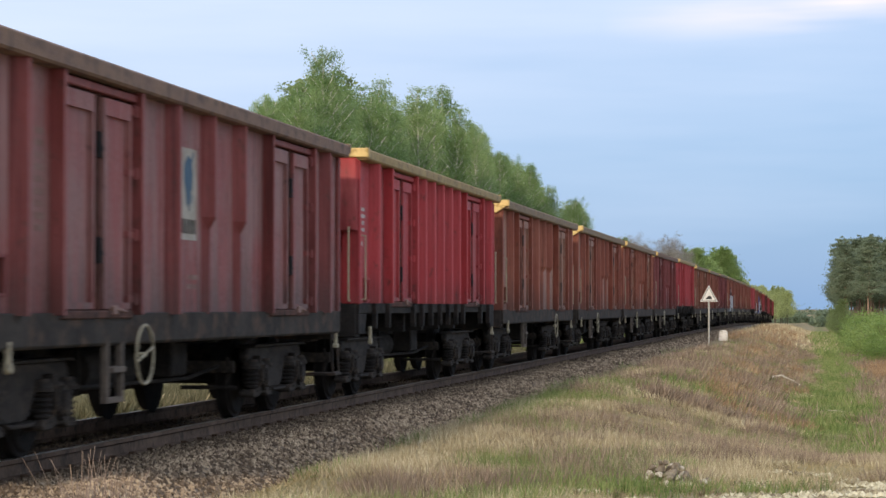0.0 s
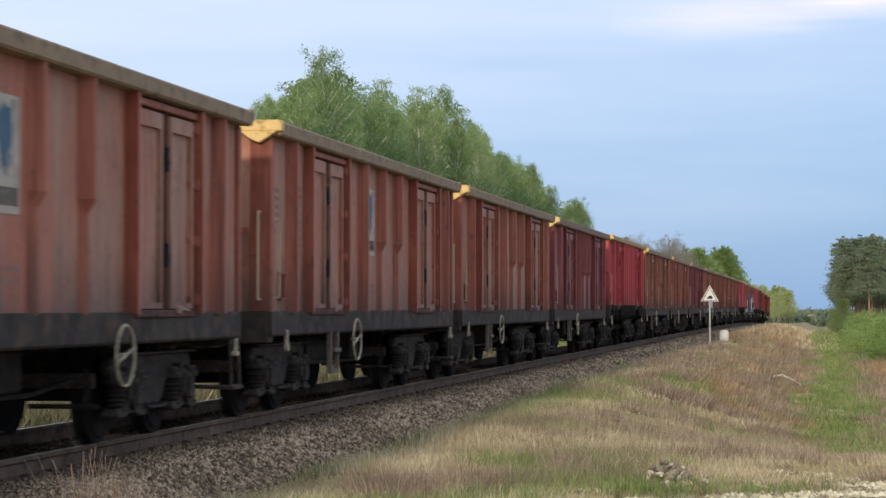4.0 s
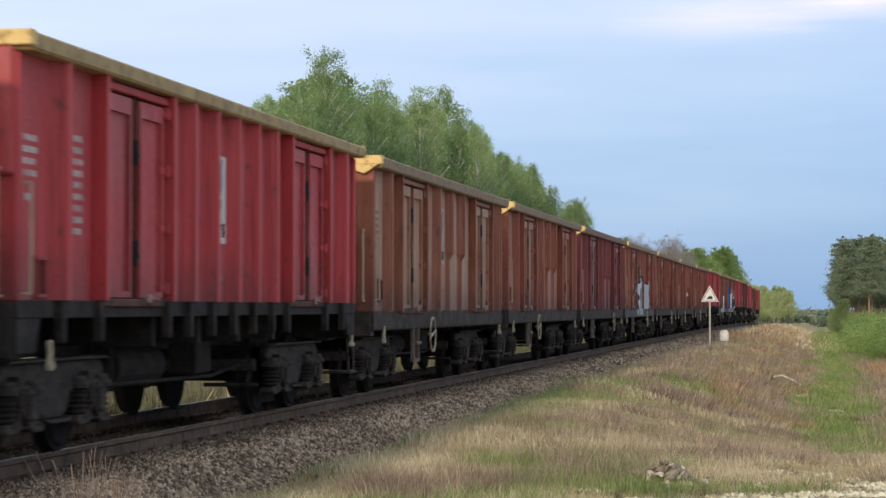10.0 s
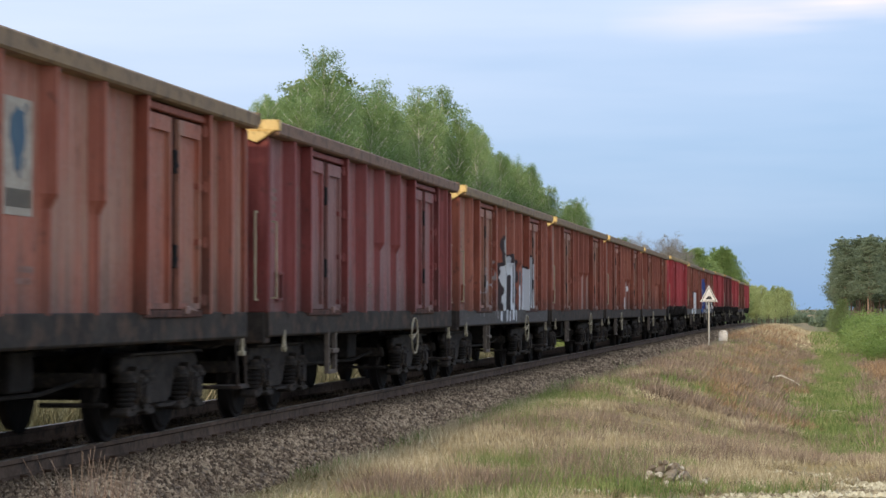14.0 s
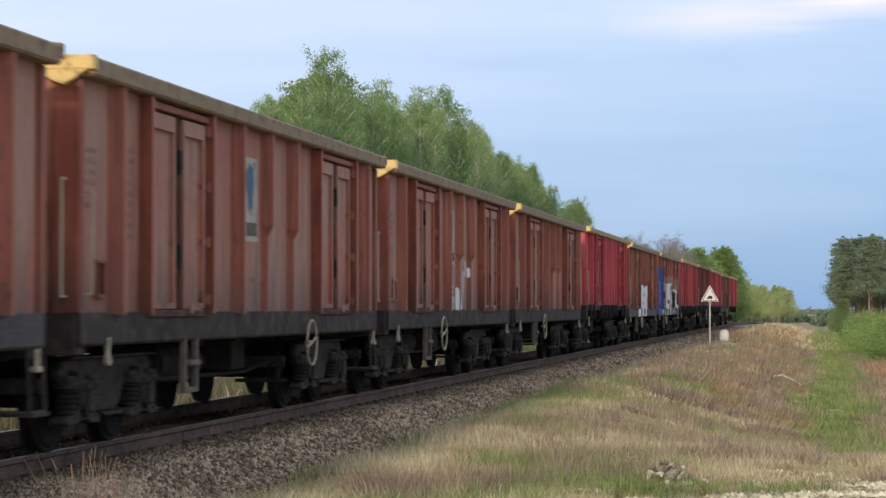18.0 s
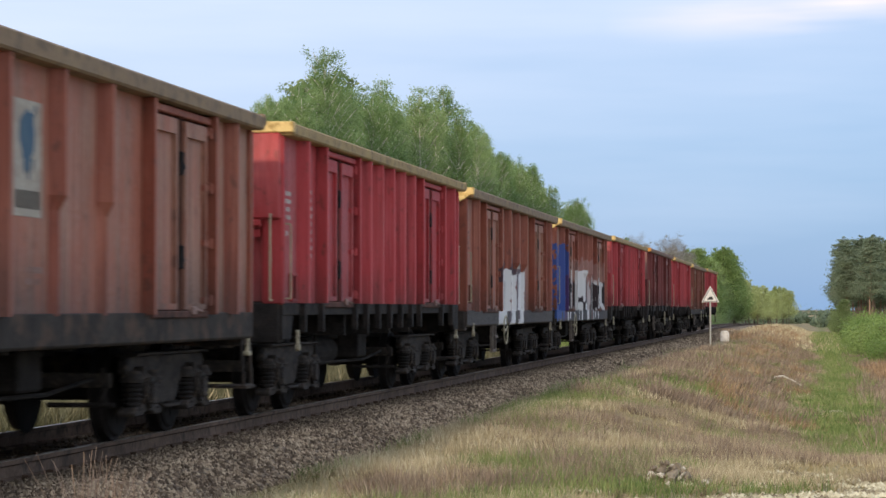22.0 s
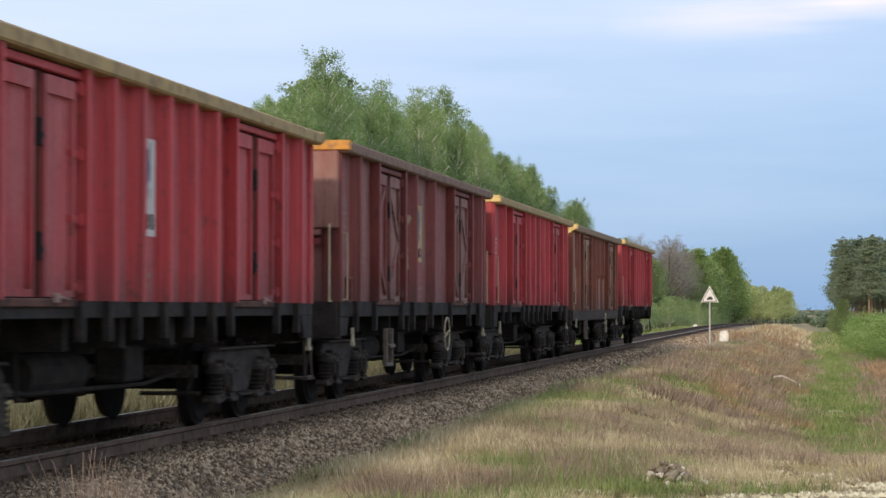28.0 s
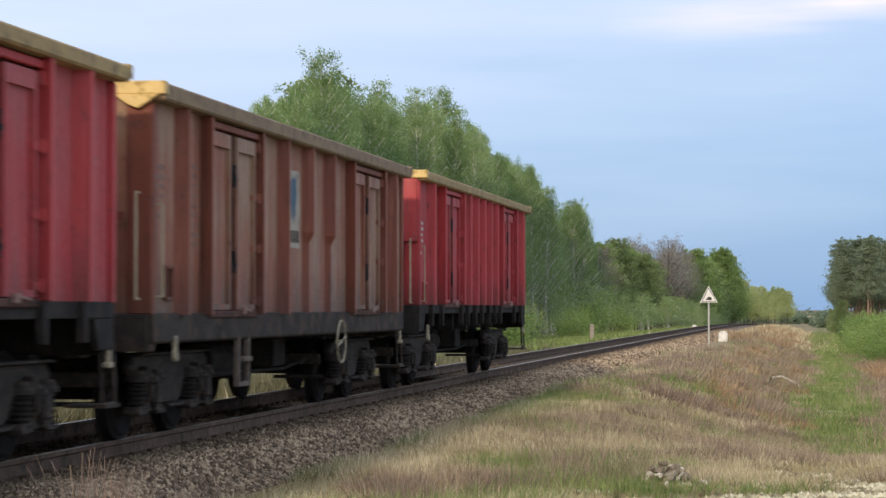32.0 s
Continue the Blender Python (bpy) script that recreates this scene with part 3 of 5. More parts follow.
        for s in (1, -1):
            def buff(bm):
                tube(bm, (0.875, -H - 0.02, 1.04), (0.875, -H - 0.22, 1.04), 0.13, 14)
                tube(bm, (0.875, -H - 0.22, 1.04), (0.875, -H - 0.38, 1.04), 0.09, 12)
                tube(bm, (0.875, -H - 0.38, 1.04), (0.875, -H - 0.42, 1.04), 0.23, 18)
            fixed("buffer", mesh("buffer", buff), M_BOGIE, w, at=turn @ (pose(0, 0, 0) if s > 0 else Matrix.Diagonal((-1, 1, 1, 1))))
        fixed("coupling", mesh("coupling", lambda bm: (box(bm, -0.05, 0.05, -H - 0.45, -H, 0.95, 1.10), bent(bm, [(0.06, -H - 0.4, 1.0), (0.06, -H - 0.55, 0.75), (-0.06, -H - 0.55, 0.75), (-0.06, -H - 0.4, 1.0)], 0.025),
             bent(bm, [(0.35, -H, 0.95), (0.35, -H - 0.2, 0.75), (0.35, -H - 0.45, 0.62), (0.35, -H - 0.6, 0.75)], 0.03))), M_UNDER, w, at=turn)
        fixed("shunter_rail", mesh("shunter_rail", lambda bm: bent(bm, [(1.30, -H + 0.02, 2.3), (1.30, -H - 0.12, 2.3), (1.30, -H - 0.12, 1.34), (1.30, -H + 0.02, 1.34)], 0.013)), M_GRAB, w, at=turn)
        def steps(bm):
            bent(bm, [(-1.36, -H + 0.22, 0.92), (-1.38, -H + 0.22, 0.44), (-1.38, -H - 0.14, 0.44), (-1.36, -H - 0.14, 0.92)], 0.017)
            box(bm, -1.42, -1.05, -H - 0.14, -H + 0.24, 0.41, 0.44)
        fixed("corner_step", mesh("corner_step", steps), M_SILL if e > 0 else M_UNDER, w, at=turn)
    fixed("grab_rail", mesh("grab_rail", lambda bm: bent(bm, [(1.385, -6.28, 2.2), (1.47, -6.28, 2.2), (1.47, -6.28, 1.36), (1.385, -6.28, 1.36)], 0.011)), M_GRAB, w)
    # fittings on the side that faces the lineside path
    pocket = fixed("label_pocket", mesh("label_pocket", lambda bm: (box(bm, 1.385, 1.425, -6.0, -5.965, 1.36, 1.62), box(bm, 1.385, 1.425, -5.795, -5.76, 1.36, 1.62), box(bm, 1.385, 1.43, -6.02, -5.74, 1.62, 1.65), box(bm, 1.385, 1.43, -6.0, -5.76, 1.33, 1.36)), 0.004), posts, w)
    # dark plate that paints the shade inside the pocket
    fixed("pocket_back", mesh("pocket_back", lambda bm: box(bm, 1.385, 1.390, -5.965, -5.795, 1.36, 1.62)), M_RECESS_SHADE, pocket)
    for k, (y, z, hh, ww) in enumerate(((-6.1, 2.42, 0.36, 0.42), (-6.1, 2.10, 0.10, 0.2), (-4.9, 2.25, 0.85, 0.24), (5.75, 2.1, 0.75, 0.22), (-0.4, 1.5, 0.18, 0.4))):
        def text_bars(bm, y=y, z=z, hh=hh, ww=ww, k=k):
            rows = max(1, int(hh / 0.085))
            for i in range(rows):
                zz = z + hh / 2 - (i + 0.5) * hh / rows
                yy = y - ww / 2
                rnd = random.Random(k * 31 + i)
                while yy < y + ww / 2 - 0.05:
                    ln = rnd.uniform(0.022, 0.045)
                    box(bm, 1.385, 1.3895, yy, min(yy + ln, y + ww / 2), zz - hh / rows * 0.27, zz + hh / rows * 0.27)
                    yy += ln + rnd.choice((0.018, 0.018, 0.05))
        tagged(fixed("lettering", mesh(f"lettering{k}", text_bars), M_WHITE if kind == "staked" and k < 4 else M_FADED, w), "row of unreadable painted figures", kind="stuff")
    if wheel:
        def hw(bm):
            ring(bm, (1.50, wheel, 0.84), 0.26, 0.014, 28, 6)
            for i in range(2):
                a = i * 3.14159 + 0.25
                tube(bm, (1.50, wheel, 0.84), (1.50, wheel + 0.25 * math.cos(a), 0.84 + 0.25 * math.sin(a)), 0.012, 6)
            tube(bm, (1.42, wheel, 0.84), (1.51, wheel, 0.84), 0.022, 8)
        fixed("handbrake_wheel", mesh(f"handbrake_wheel{wheel}", hw, smooth=True), M_PALE, w, "pale yellow handbrake wheel with one crossbar")
        ladder = fixed("ladder", mesh("ladder", lambda bm: prism(bm, [(-3.28, 0.97), (-3.28, 0.44), (-2.80, 0.44), (-2.80, 0.97), (-2.86, 0.97), (-2.86, 0.49), (-3.22, 0.49), (-3.22, 0.97)], 0, 1.37, 1.43), 0.006), M_STEP, w, "worn steel two-rung side step")
        for z in (0.70,):
            fixed("rung", mesh(f"rung{z}", lambda bm: box(bm, 1.35, 1.47, -3.22, -2.86, z, z + 0.05), 0.006), M_STEP, ladder)
    if emblem:
        y0, y1, z0, z1, pm = emblem
        em = fixed("emblem_panel", mesh(f"emblem|{emblem[:4]}", lambda bm: box(bm, 1.385, 1.391, y0, y1, z0, z1)), pm, w, "pale panel with a blue emblem")
        def blob(bm):
            c, r, h = (y0 + y1) / 2 - 0.02, (y1 - y0) * 0.33, z1 - z0
            pts = []
            for a in range(20):
                q = a * 0.31416
                wob = 1 + 0.07 * math.sin(a * 2.7) + 0.05 * math.sin(a * 5.1)
                pts.append((c + r * wob * math.cos(q) * (0.75 + 0.3 * math.sin(q)), z0 + h * 0.655 + h * 0.255 * wob * math.sin(q)))
            prism(bm, pts, 0, 1.391, 1.395)
            for q, d, k in ((-0.25, 0.36, 0.03), (0.2, 0.32, 0.035), (0.62, 0.40, 0.02)):
                prism(bm, [(c + r * q - k * 0.3, z0 + h * d), (c + r * q + k * 0.3, z0 + h * d), (c + r * q + k, z0 + h * 0.5), (c + r * q - k, z0 + h * 0.5)], 0, 1.391, 1.394)
            prism(bm, [(c + r * 0.55, z0 + h * 0.86), (c + r * 0.7, z0 + h * 0.86), (c + r * 1.0, z0 + h * 0.965), (c + r * 0.85, z0 + h * 0.965)], 0, 1.391, 1.394)
        fixed("emblem", mesh(f"blob|{emblem[:4]}", blob), M_BLUE, em)
        for a in (0.1, 0.32, 0.54, 0.76):
            fixed("emblem_bar", mesh(f"bar{a}|{emblem[:4]}", lambda bm: box(bm, 1.391, 1.394, y0 + (y1 - y0) * a, y0 + (y1 - y0) * (a + 0.13), z0 + 0.06, z0 + 0.20)), M_DARK, em)
    return w


BROWN, BROWN_D = (0.375, 0.127, 0.080), (0.345, 0.188, 0.131)
MAROON, MAROON_D = (0.285, 0.075, 0.070), (0.27, 0.142, 0.130)
RED, RED_D = (0.43, 0.047, 0.053), (0.40, 0.095, 0.098)
WHITE_P, NAVY, INK, DUN = (0.76, 0.76, 0.76), (0.03, 0.085, 0.31), (0.028, 0.026, 0.032), (0.20, 0.10, 0.085)


def letters(y0, y1, n, z0, z1, seed, fill, line, faint=0):
    """Fat sprayed block letters that nobody can read: dark outlines, bright strokes, open counters."""
    r = random.Random(seed)
    out, step = [], (y1 - y0) / n
    bright = tuple(min(0.78, v * 1.45) for v in fill)
    for i in range(n):
        a, b = y0 + i * step, y0 + (i + 0.86) * step
        za, zb = z0 + r.uniform(0, 0.08), z1 + r.uniform(-0.15, 0.2)
        if i < faint:
            for q in (0.05, 0.24, 0.55, 0.74):
                out.append((a + step * q, a + step * q + 0.045, za + 0.1, zb, (0.36, 0.33, 0.33), 0.2, r.uniform(-0.1, 0.1)))
            out.append((a, b, (za + zb) / 2, (za + zb) / 2 + 0.09, fill, 0.3))
            continue
        lean = r.uniform(-0.16, 0.16)
        out.append((a - 0.01, b + 0.01, za - 0.02, zb + 0.05, line, 0.35, lean))
        out.append((a + 0.05, a + step * 0.40, za, zb, bright if i % 2 else fill, 0.25, lean))
        out.append((a + step * 0.58, b - 0.03, za if i % 3 else za + 0.25, zb - r.uniform(0.0, 0.3), fill if i % 2 else bright, 0.25, lean))
        m = za + (zb - za) * (0.45, 0.72, 0.12)[i % 3]
        out.append((a + step * 0.32, a + step * 0.66, m, m + 0.22, bright, 0.25, lean))
    return out


G11 = [(-1.35, -1.0, 1.6, 2.62, (0.03, 0.03, 0.035), 0.25), (-1.3, -1.05, 1.6, 2.55, (0.40, 0.43, 0.46), 0.2)] + letters(-4.1, 4.0, 9, 0.93, 2.12, 4, (0.46, 0.48, 0.51), INK, 3)
G9 = [(-0.72, -0.35, 1.95, 2.25, (0.42, 0.40, 0.41), 0.6, 0.0, 0.8), (0.62, 0.95, 1.98, 2.15, (0.40, 0.37, 0.37), 0.6, 0.0, 0.8),
      (-0.68, -0.645, 1.0, 2.3, WHITE_P, 0.035), (-0.56, -0.535, 1.85, 2.2, WHITE_P, 0.035, 0.1), (-0.45, -0.425, 1.85, 2.25, WHITE_P, 0.035, -0.1), (-0.62, -0.40, 1.66, 1.70, WHITE_P, 0.035), (-0.42, -0.385, 1.0, 1.66, WHITE_P, 0.035, -0.06), (-0.30, -0.26, 1.3, 1.5, WHITE_P, 0.035), (-0.10, -0.04, 1.05, 1.6, WHITE_P, 0.035),
      (0.58, 0.61, 1.0, 1.9, WHITE_P, 0.035, 0.25), (0.78, 0.80, 1.3, 1.9, WHITE_P, 0.035, 0.1), (0.45, 0.62, 1.24, 1.28, WHITE_P, 0.035, 0.0), (0.66, 0.69, 1.0, 1.4, WHITE_P, 0.035, 0.35), (0.95, 0.985, 1.75, 2.05, WHITE_P, 0.035), (1.16, 1.21, 1.75, 1.95, WHITE_P, 0.035)]
G9 = [(m[0] - 0.016, m[1] + 0.016, m[2] - 0.01, *m[3:]) for m in G9]
PURPLE = (0.07, 0.045, 0.06)
# three white columns under a dark purple cloud
G6 = [(-2.6, 1.35, 1.72, 2.06, PURPLE, 0.6), (-1.95, -1.45, 1.9, 2.3, PURPLE, 0.5), (-0.62, -0.1, 1.85, 2.22, PURPLE, 0.5), (-2.45, -1.27, 0.88, 1.98, WHITE_P, 0.28), (-0.8, 0.01, 0.88, 1.92, WHITE_P, 0.28), (0.45, 1.27, 0.88, 1.96, WHITE_P, 0.28),
      (1.3, 2.15, 1.0, 1.95, PURPLE, 0.6, 0.0, 0.85), (-1.98, -1.72, 1.25, 2.02, PURPLE, 0.4, -0.22), (-0.92, -0.58, 0.98, 1.8, PURPLE, 0.3, 0.1), (-0.50, -0.42, 1.0, 1.7, (0.40, 0.40, 0.42), 0.12, 0.05), (0.38, 0.72, 1.02, 1.99, PURPLE, 0.3, 0.12), (0.84, 0.89, 1.0, 1.8, (0.45, 0.45, 0.47), 0.1),
      (-1.42, -1.38, 0.9, 1.8, (0.50, 0.50, 0.52), 0.06), (2.9, 3.4, 1.6, 2.25, (0.46, 0.44, 0.44), 0.7, 0.0, 0.85), (3.0, 3.12, 1.5, 2.2, WHITE_P, 0.4), (3.7, 4.15, 1.55, 2.2, (0.46, 0.44, 0.44), 0.7, 0.0, 0.85), (3.85, 3.97, 1.8, 2.1, WHITE_P, 0.4), (3.4, 3.7, 1.2, 2.3, (0.07, 0.05, 0.05), 0.6, 0.0, 0.7)]
# a blue cloud, then white letters with black shadows and a white haze above them
G5 = [(-6.5, -4.45, 1.0, 2.7, NAVY, 1.2), (-5.4, -4.9, 2.0, 2.5, (0.22, 0.09, 0.06), 0.9), (-4.75, -4.1, 1.0, 2.0, (0.09, 0.04, 0.13), 0.8), (-4.1, 5.3, 1.8, 2.45, (0.62, 0.58, 0.57), 0.9, 0.0, 0.6),
      (-4.0, 5.2, 0.95, 1.95, INK, 0.6), (-4.15, -3.88, 0.93, 2.25, WHITE_P, 0.25), (-3.62, -3.36, 1.0, 2.2, WHITE_P, 0.25, 0.05), (-2.98, -2.78, 1.3, 1.95, DUN, 0.3), (-2.62, -2.43, 0.90, 2.2, WHITE_P, 0.25),
      (-1.95, -1.28, 1.5, 2.2, WHITE_P, 0.3, 0.1), (-1.85, -1.62, 1.1, 1.5, DUN, 0.3), (-1.62, -1.45, 1.0, 1.75, INK, 0.25, 0.1), (-1.4, -1.27, 0.9, 1.4, WHITE_P, 0.2), (-0.72, -0.42, 0.92, 2.2, WHITE_P, 0.3, 0.15), (-0.44, -0.3, 0.95, 1.9, INK, 0.25, 0.1), (-0.30, -0.10, 1.1, 1.6, (0.42, 0.36, 0.35), 0.3), (-0.12, 0.02, 1.4, 2.2, WHITE_P, 0.3),
      (0.58, 0.98, 0.90, 1.4, WHITE_P, 0.3, -0.2), (0.55, 0.8, 1.45, 2.1, INK, 0.4), (0.8, 1.1, 1.5, 2.1, DUN, 0.4), (1.12, 1.26, 0.95, 2.0, (0.56, 0.50, 0.49), 0.3), (1.85, 2.1, 0.95, 2.0, DUN, 0.4), (2.1, 2.3, 1.1, 1.8, INK, 0.3), (2.32, 2.47, 0.90, 2.05, WHITE_P, 0.3), (2.8, 3.08, 1.0, 2.05, WHITE_P, 0.3, 0.08),
      (3.6, 3.85, 0.95, 2.1, WHITE_P, 0.3), (3.85, 4.2, 1.5, 1.75, WHITE_P, 0.3), (4.3, 4.62, 0.92, 1.95, WHITE_P, 0.3, -0.1), (5.0, 5.3, 0.95, 1.9, WHITE_P, 0.3)]
# a faded beige patch with rows that nobody can read
G3 = [(-2.1, -1.4, 1.78, 2.62, (0.30, 0.245, 0.165), 0.12)] + [(-1.75, -1.5, z, z + 0.04, (0.20, 0.15, 0.11), 0.05) for z in (2.45, 2.3, 2.2, 2.1, 2.0, 1.9)]
E_MID = (0.30, 0.95, 2.03, 2.89, M_PANEL)
E_A = (-0.90, -0.26, 1.95, 2.84, M_PANEL)
E_B = (-0.74, -0.11, 1.9, 2.78, M_PANEL_W)
# number from the tail, build, paint, faded paint, sprayed paint, emblem
TRAIN = [
    (0, "staked", RED, RED_D, (), None), (1, "plain", (0.29, 0.105, 0.065), (0.34, 0.225, 0.155), (), E_A), (2, "staked", RED, RED_D, (), E_B),
    (3, "braced", (0.23, 0.058, 0.052), (0.26, 0.14, 0.12), G3, (-0.1 - 0.75, -0.2, 1.95, 2.8, M_PANEL_Y)), (4, "staked", RED, RED_D, (), E_B),
    (5, "plain", BROWN, BROWN_D, G5, None), (6, "plain", BROWN, BROWN_D, G6, E_MID), (7, "staked", RED, RED_D, (), E_B),
    (8, "plain", BROWN, BROWN_D, (), E_A), (9, "plain", BROWN, BROWN_D, G9, E_A), (10, "plain", BROWN, BROWN_D, (), E_A),
    (11, "plain", BROWN, BROWN_D, G11, E_A), (12, "plain", MAROON, MAROON_D, (), None), (13, "plain", BROWN, BROWN_D, (), E_A),
    (14, "plain", (0.35, 0.135, 0.08), (0.39, 0.255, 0.17), (), E_A), (15, "staked", RED, RED_D, (), E_B), (16, "plain", MAROON, MAROON_D, (), E_A),
    (17, "plain", BROWN, BROWN_D, (), E_A), (18, "plain", BROWN, BROWN_D, (), E_A), (19, "plain", BROWN, BROWN_D, (), E_A),
    (20, "staked", RED, RED_D, (), E_B), (21, "plain", MAROON, MAROON_D, (), (-0.86, -0.28, 1.9, 2.78, M_PANEL)),
]
# each body's middle, measured back from its place in an even pitch of 14.04 m
CENTRE = [7.35, 7.05, 7.05, 6.97, 6.45, 6.2, 6.4, 6.6, 6.3, 6.5, 6.75, 7.0, 7.25, 7.4, 7.55, 7.4, 7.2, 7.25, 7.4, 7.15, 7.05, 6.9]
# where the handbrake wheel sits along the side, where it differs
BRAKE = {19: 2.13, 1: 1.65, 3: 1.58, 10: 2.0, 11: 2.17, 12: 2.5, 5: -3.0, 21: -2.4}
WAGONS = []
for k, kind, base, dust, marks, emblem in TRAIN:
    paint = wagon_paint(f"wagon_paint_{k}", base, dust, k * 3.7, 0.35 if kind == "staked" else 0.5, marks, dusty=0.0 if kind == "staked" else 0.06)
    word = {"plain": "weathered brown", "staked": "red", "braced": "faded red-brown"}[kind]
    if base == MAROON:
        word = "dusty maroon"
    extra = {5: " sprayed blue and silver", 6: ", three white sprayed columns", 9: " with white scrawls", 11: " with large silver graffiti"}.get(k, "")
    if kind == "staked":
        extra = ", ribbed sides and yellow top ends"
    if kind == "braced":
        extra = ", braced doors and orange end rim"
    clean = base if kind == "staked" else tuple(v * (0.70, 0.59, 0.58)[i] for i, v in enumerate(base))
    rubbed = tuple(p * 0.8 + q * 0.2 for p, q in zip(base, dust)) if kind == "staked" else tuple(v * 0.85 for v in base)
    sprayed = wagon_paint(f"sprayed_sill_{k}", (0.035, 0.032, 0.031), (0.075, 0.058, 0.048), k * 3.7 + 2, 0.3, [m for m in marks if m[2] < 1.1][:16]) if k in (5, 6, 11) else None
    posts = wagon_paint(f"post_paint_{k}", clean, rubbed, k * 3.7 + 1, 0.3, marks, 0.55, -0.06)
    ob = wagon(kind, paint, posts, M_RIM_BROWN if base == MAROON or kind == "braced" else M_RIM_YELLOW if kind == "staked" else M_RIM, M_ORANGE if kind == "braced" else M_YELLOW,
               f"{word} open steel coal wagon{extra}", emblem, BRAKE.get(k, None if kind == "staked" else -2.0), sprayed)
    WAGONS.append((k, CENTRE[k], ob))


# ---- ground, ballast and track ----
def dip(y):
    """The line falls away beyond a crest."""
    return -4.07e-5 * max(0.0, y - 150) ** 2


def smooth(a, b, v):
    v = min(1.0, max(0.0, (v - a) / (b - a)))
    return v * v * (3 - 2 * v)


def ground_z(x, y):
    g = dip(min(y, 420))
    if x < 0:
        z = -0.32 - 0.5 * smooth(2.6, 6.0, -x)
    else:
        bank = -0.32 - 0.95 * smooth(3.4, 7.6, x) + 0.35 * smooth(9.0, 12.0, x)
        flat = -0.36 - 0.12 * smooth(3.0, 8.0, x)
        z = flat + (bank - flat) * smooth(24, 44, y)
    far = smooth(200, 700, abs(x))
    z += 0.05 * noise.noise((x * 0.45, y * 0.25, 0)) + 0.02 * noise.noise((x * 1.6, y * 1.2, 3))
    if abs(x) < 2.5:
        z = min(z, -0.42)
    return z + g * (1 - far)


def axis_steps(spans):
    out = []
    for a, b, s in spans:
        k = max(1, int(round((b - a) / s)))
        out += [a + (b - a) * i / k for i in range(k)]
    return out + [spans[-1][1]]


def ground_mesh():
    xs = axis_steps([(-3000, -300, 500), (-300, -40, 30), (-40, -8, 4), (-8, 16, 0.4), (16, 60, 5), (60, 300, 30), (300, 3000, 500)])
    ys = axis_steps([(-400, -20, 40), (-20, 10, 4), (10, 60, 0.5), (60, 160, 1.5), (160, 440, 6), (440, 1000, 60), (1000, 5000, 500)])
    vs = [(x, y, ground_z(x, y)) for y in ys for x in xs]
    w = len(xs)
    fs = [(j * w + i, j * w + i + 1, (j + 1) * w + i + 1, (j + 1) * w + i) for j in range(len(ys) - 1) for i in range(w - 1)]
    me = bpy.data.meshes.new("ground")
    me.from_pydata(vs, [], fs)
    for p in me.polygons:
        p.use_smooth = True
    return me


def ground_material():
    m, n, l, bs = shader("dry_grass_ground", 0.95)
    co = n.new("ShaderNodeTexCoord").outputs["Object"]
    sep = n.new("ShaderNodeSeparateXYZ")
    l.new(co, sep.inputs[0])
    big = noise_node(n, l, co, 0.35, 4)
    mid = noise_node(n, l, co, 1.3, 5, shift=4)
    fine = noise_node(n, l, co, 14, 4, shift=9)
    wx = calc(n, l, "ADD", sep.outputs[0], calc(n, l, "MULTIPLY", calc(n, l, "SUBTRACT", big, 0.5), 4.0))
    wy = calc(n, l, "ADD", sep.outputs[1], calc(n, l, "MULTIPLY", calc(n, l, "SUBTRACT", mid, 0.5), 4.0))
    c = blend(n, l, ranged(n, l, mid, 0.4, 0.62), (0.38, 0.32, 0.19), (0.29, 0.26, 0.135))
    c = blend(n, l, ranged(n, l, big, 0.48, 0.62, 0, 0.8), c, (0.28, 0.205, 0.14))
    green = calc(n, l, "MULTIPLY", ranged(n, l, wx, 6.6, 7.6), ranged(n, l, wx, 9.8, 8.6))
    green = calc(n, l, "MULTIPLY", green, ranged(n, l, sep.outputs[1], 36, 46))
    c = blend(n, l, calc(n, l, "MULTIPLY", green, 0.6), c, (0.15, 0.20, 0.06))
    c = blend(n, l, ranged(n, l, wx, -2.2, -3.4, 0.0, 0.8), c, (0.165, 0.165, 0.085))
    edge = calc(n, l, "SUBTRACT", wy, calc(n, l, "MULTIPLY", sep.outputs[0], 1.6))
    sand = calc(n, l, "MULTIPLY", ranged(n, l, wx, 4.8, 5.6), ranged(n, l, edge, 12.4, 11.4))
    c = blend(n, l, calc(n, l, "MULTIPLY", sand, ranged(n, l, fine, 0.35, 0.6)), c, (0.55, 0.52, 0.38))
    c = blend(n, l, ranged(n, l, fine, 0.3, 0.75, 0, 0.45), c, (0.11, 0.09, 0.06))
    l.new(c, bs.inputs["Base Color"])
    bump(n, l, bs, fine, 0.6, 0.06)
    return m


M_GROUND = ground_material()
g_me = ground_mesh()
g_me.materials.append(M_GROUND)
tagged(new("ground", g_me), "rough ground of dry grass, heather and sand", "ground", kind="structure")

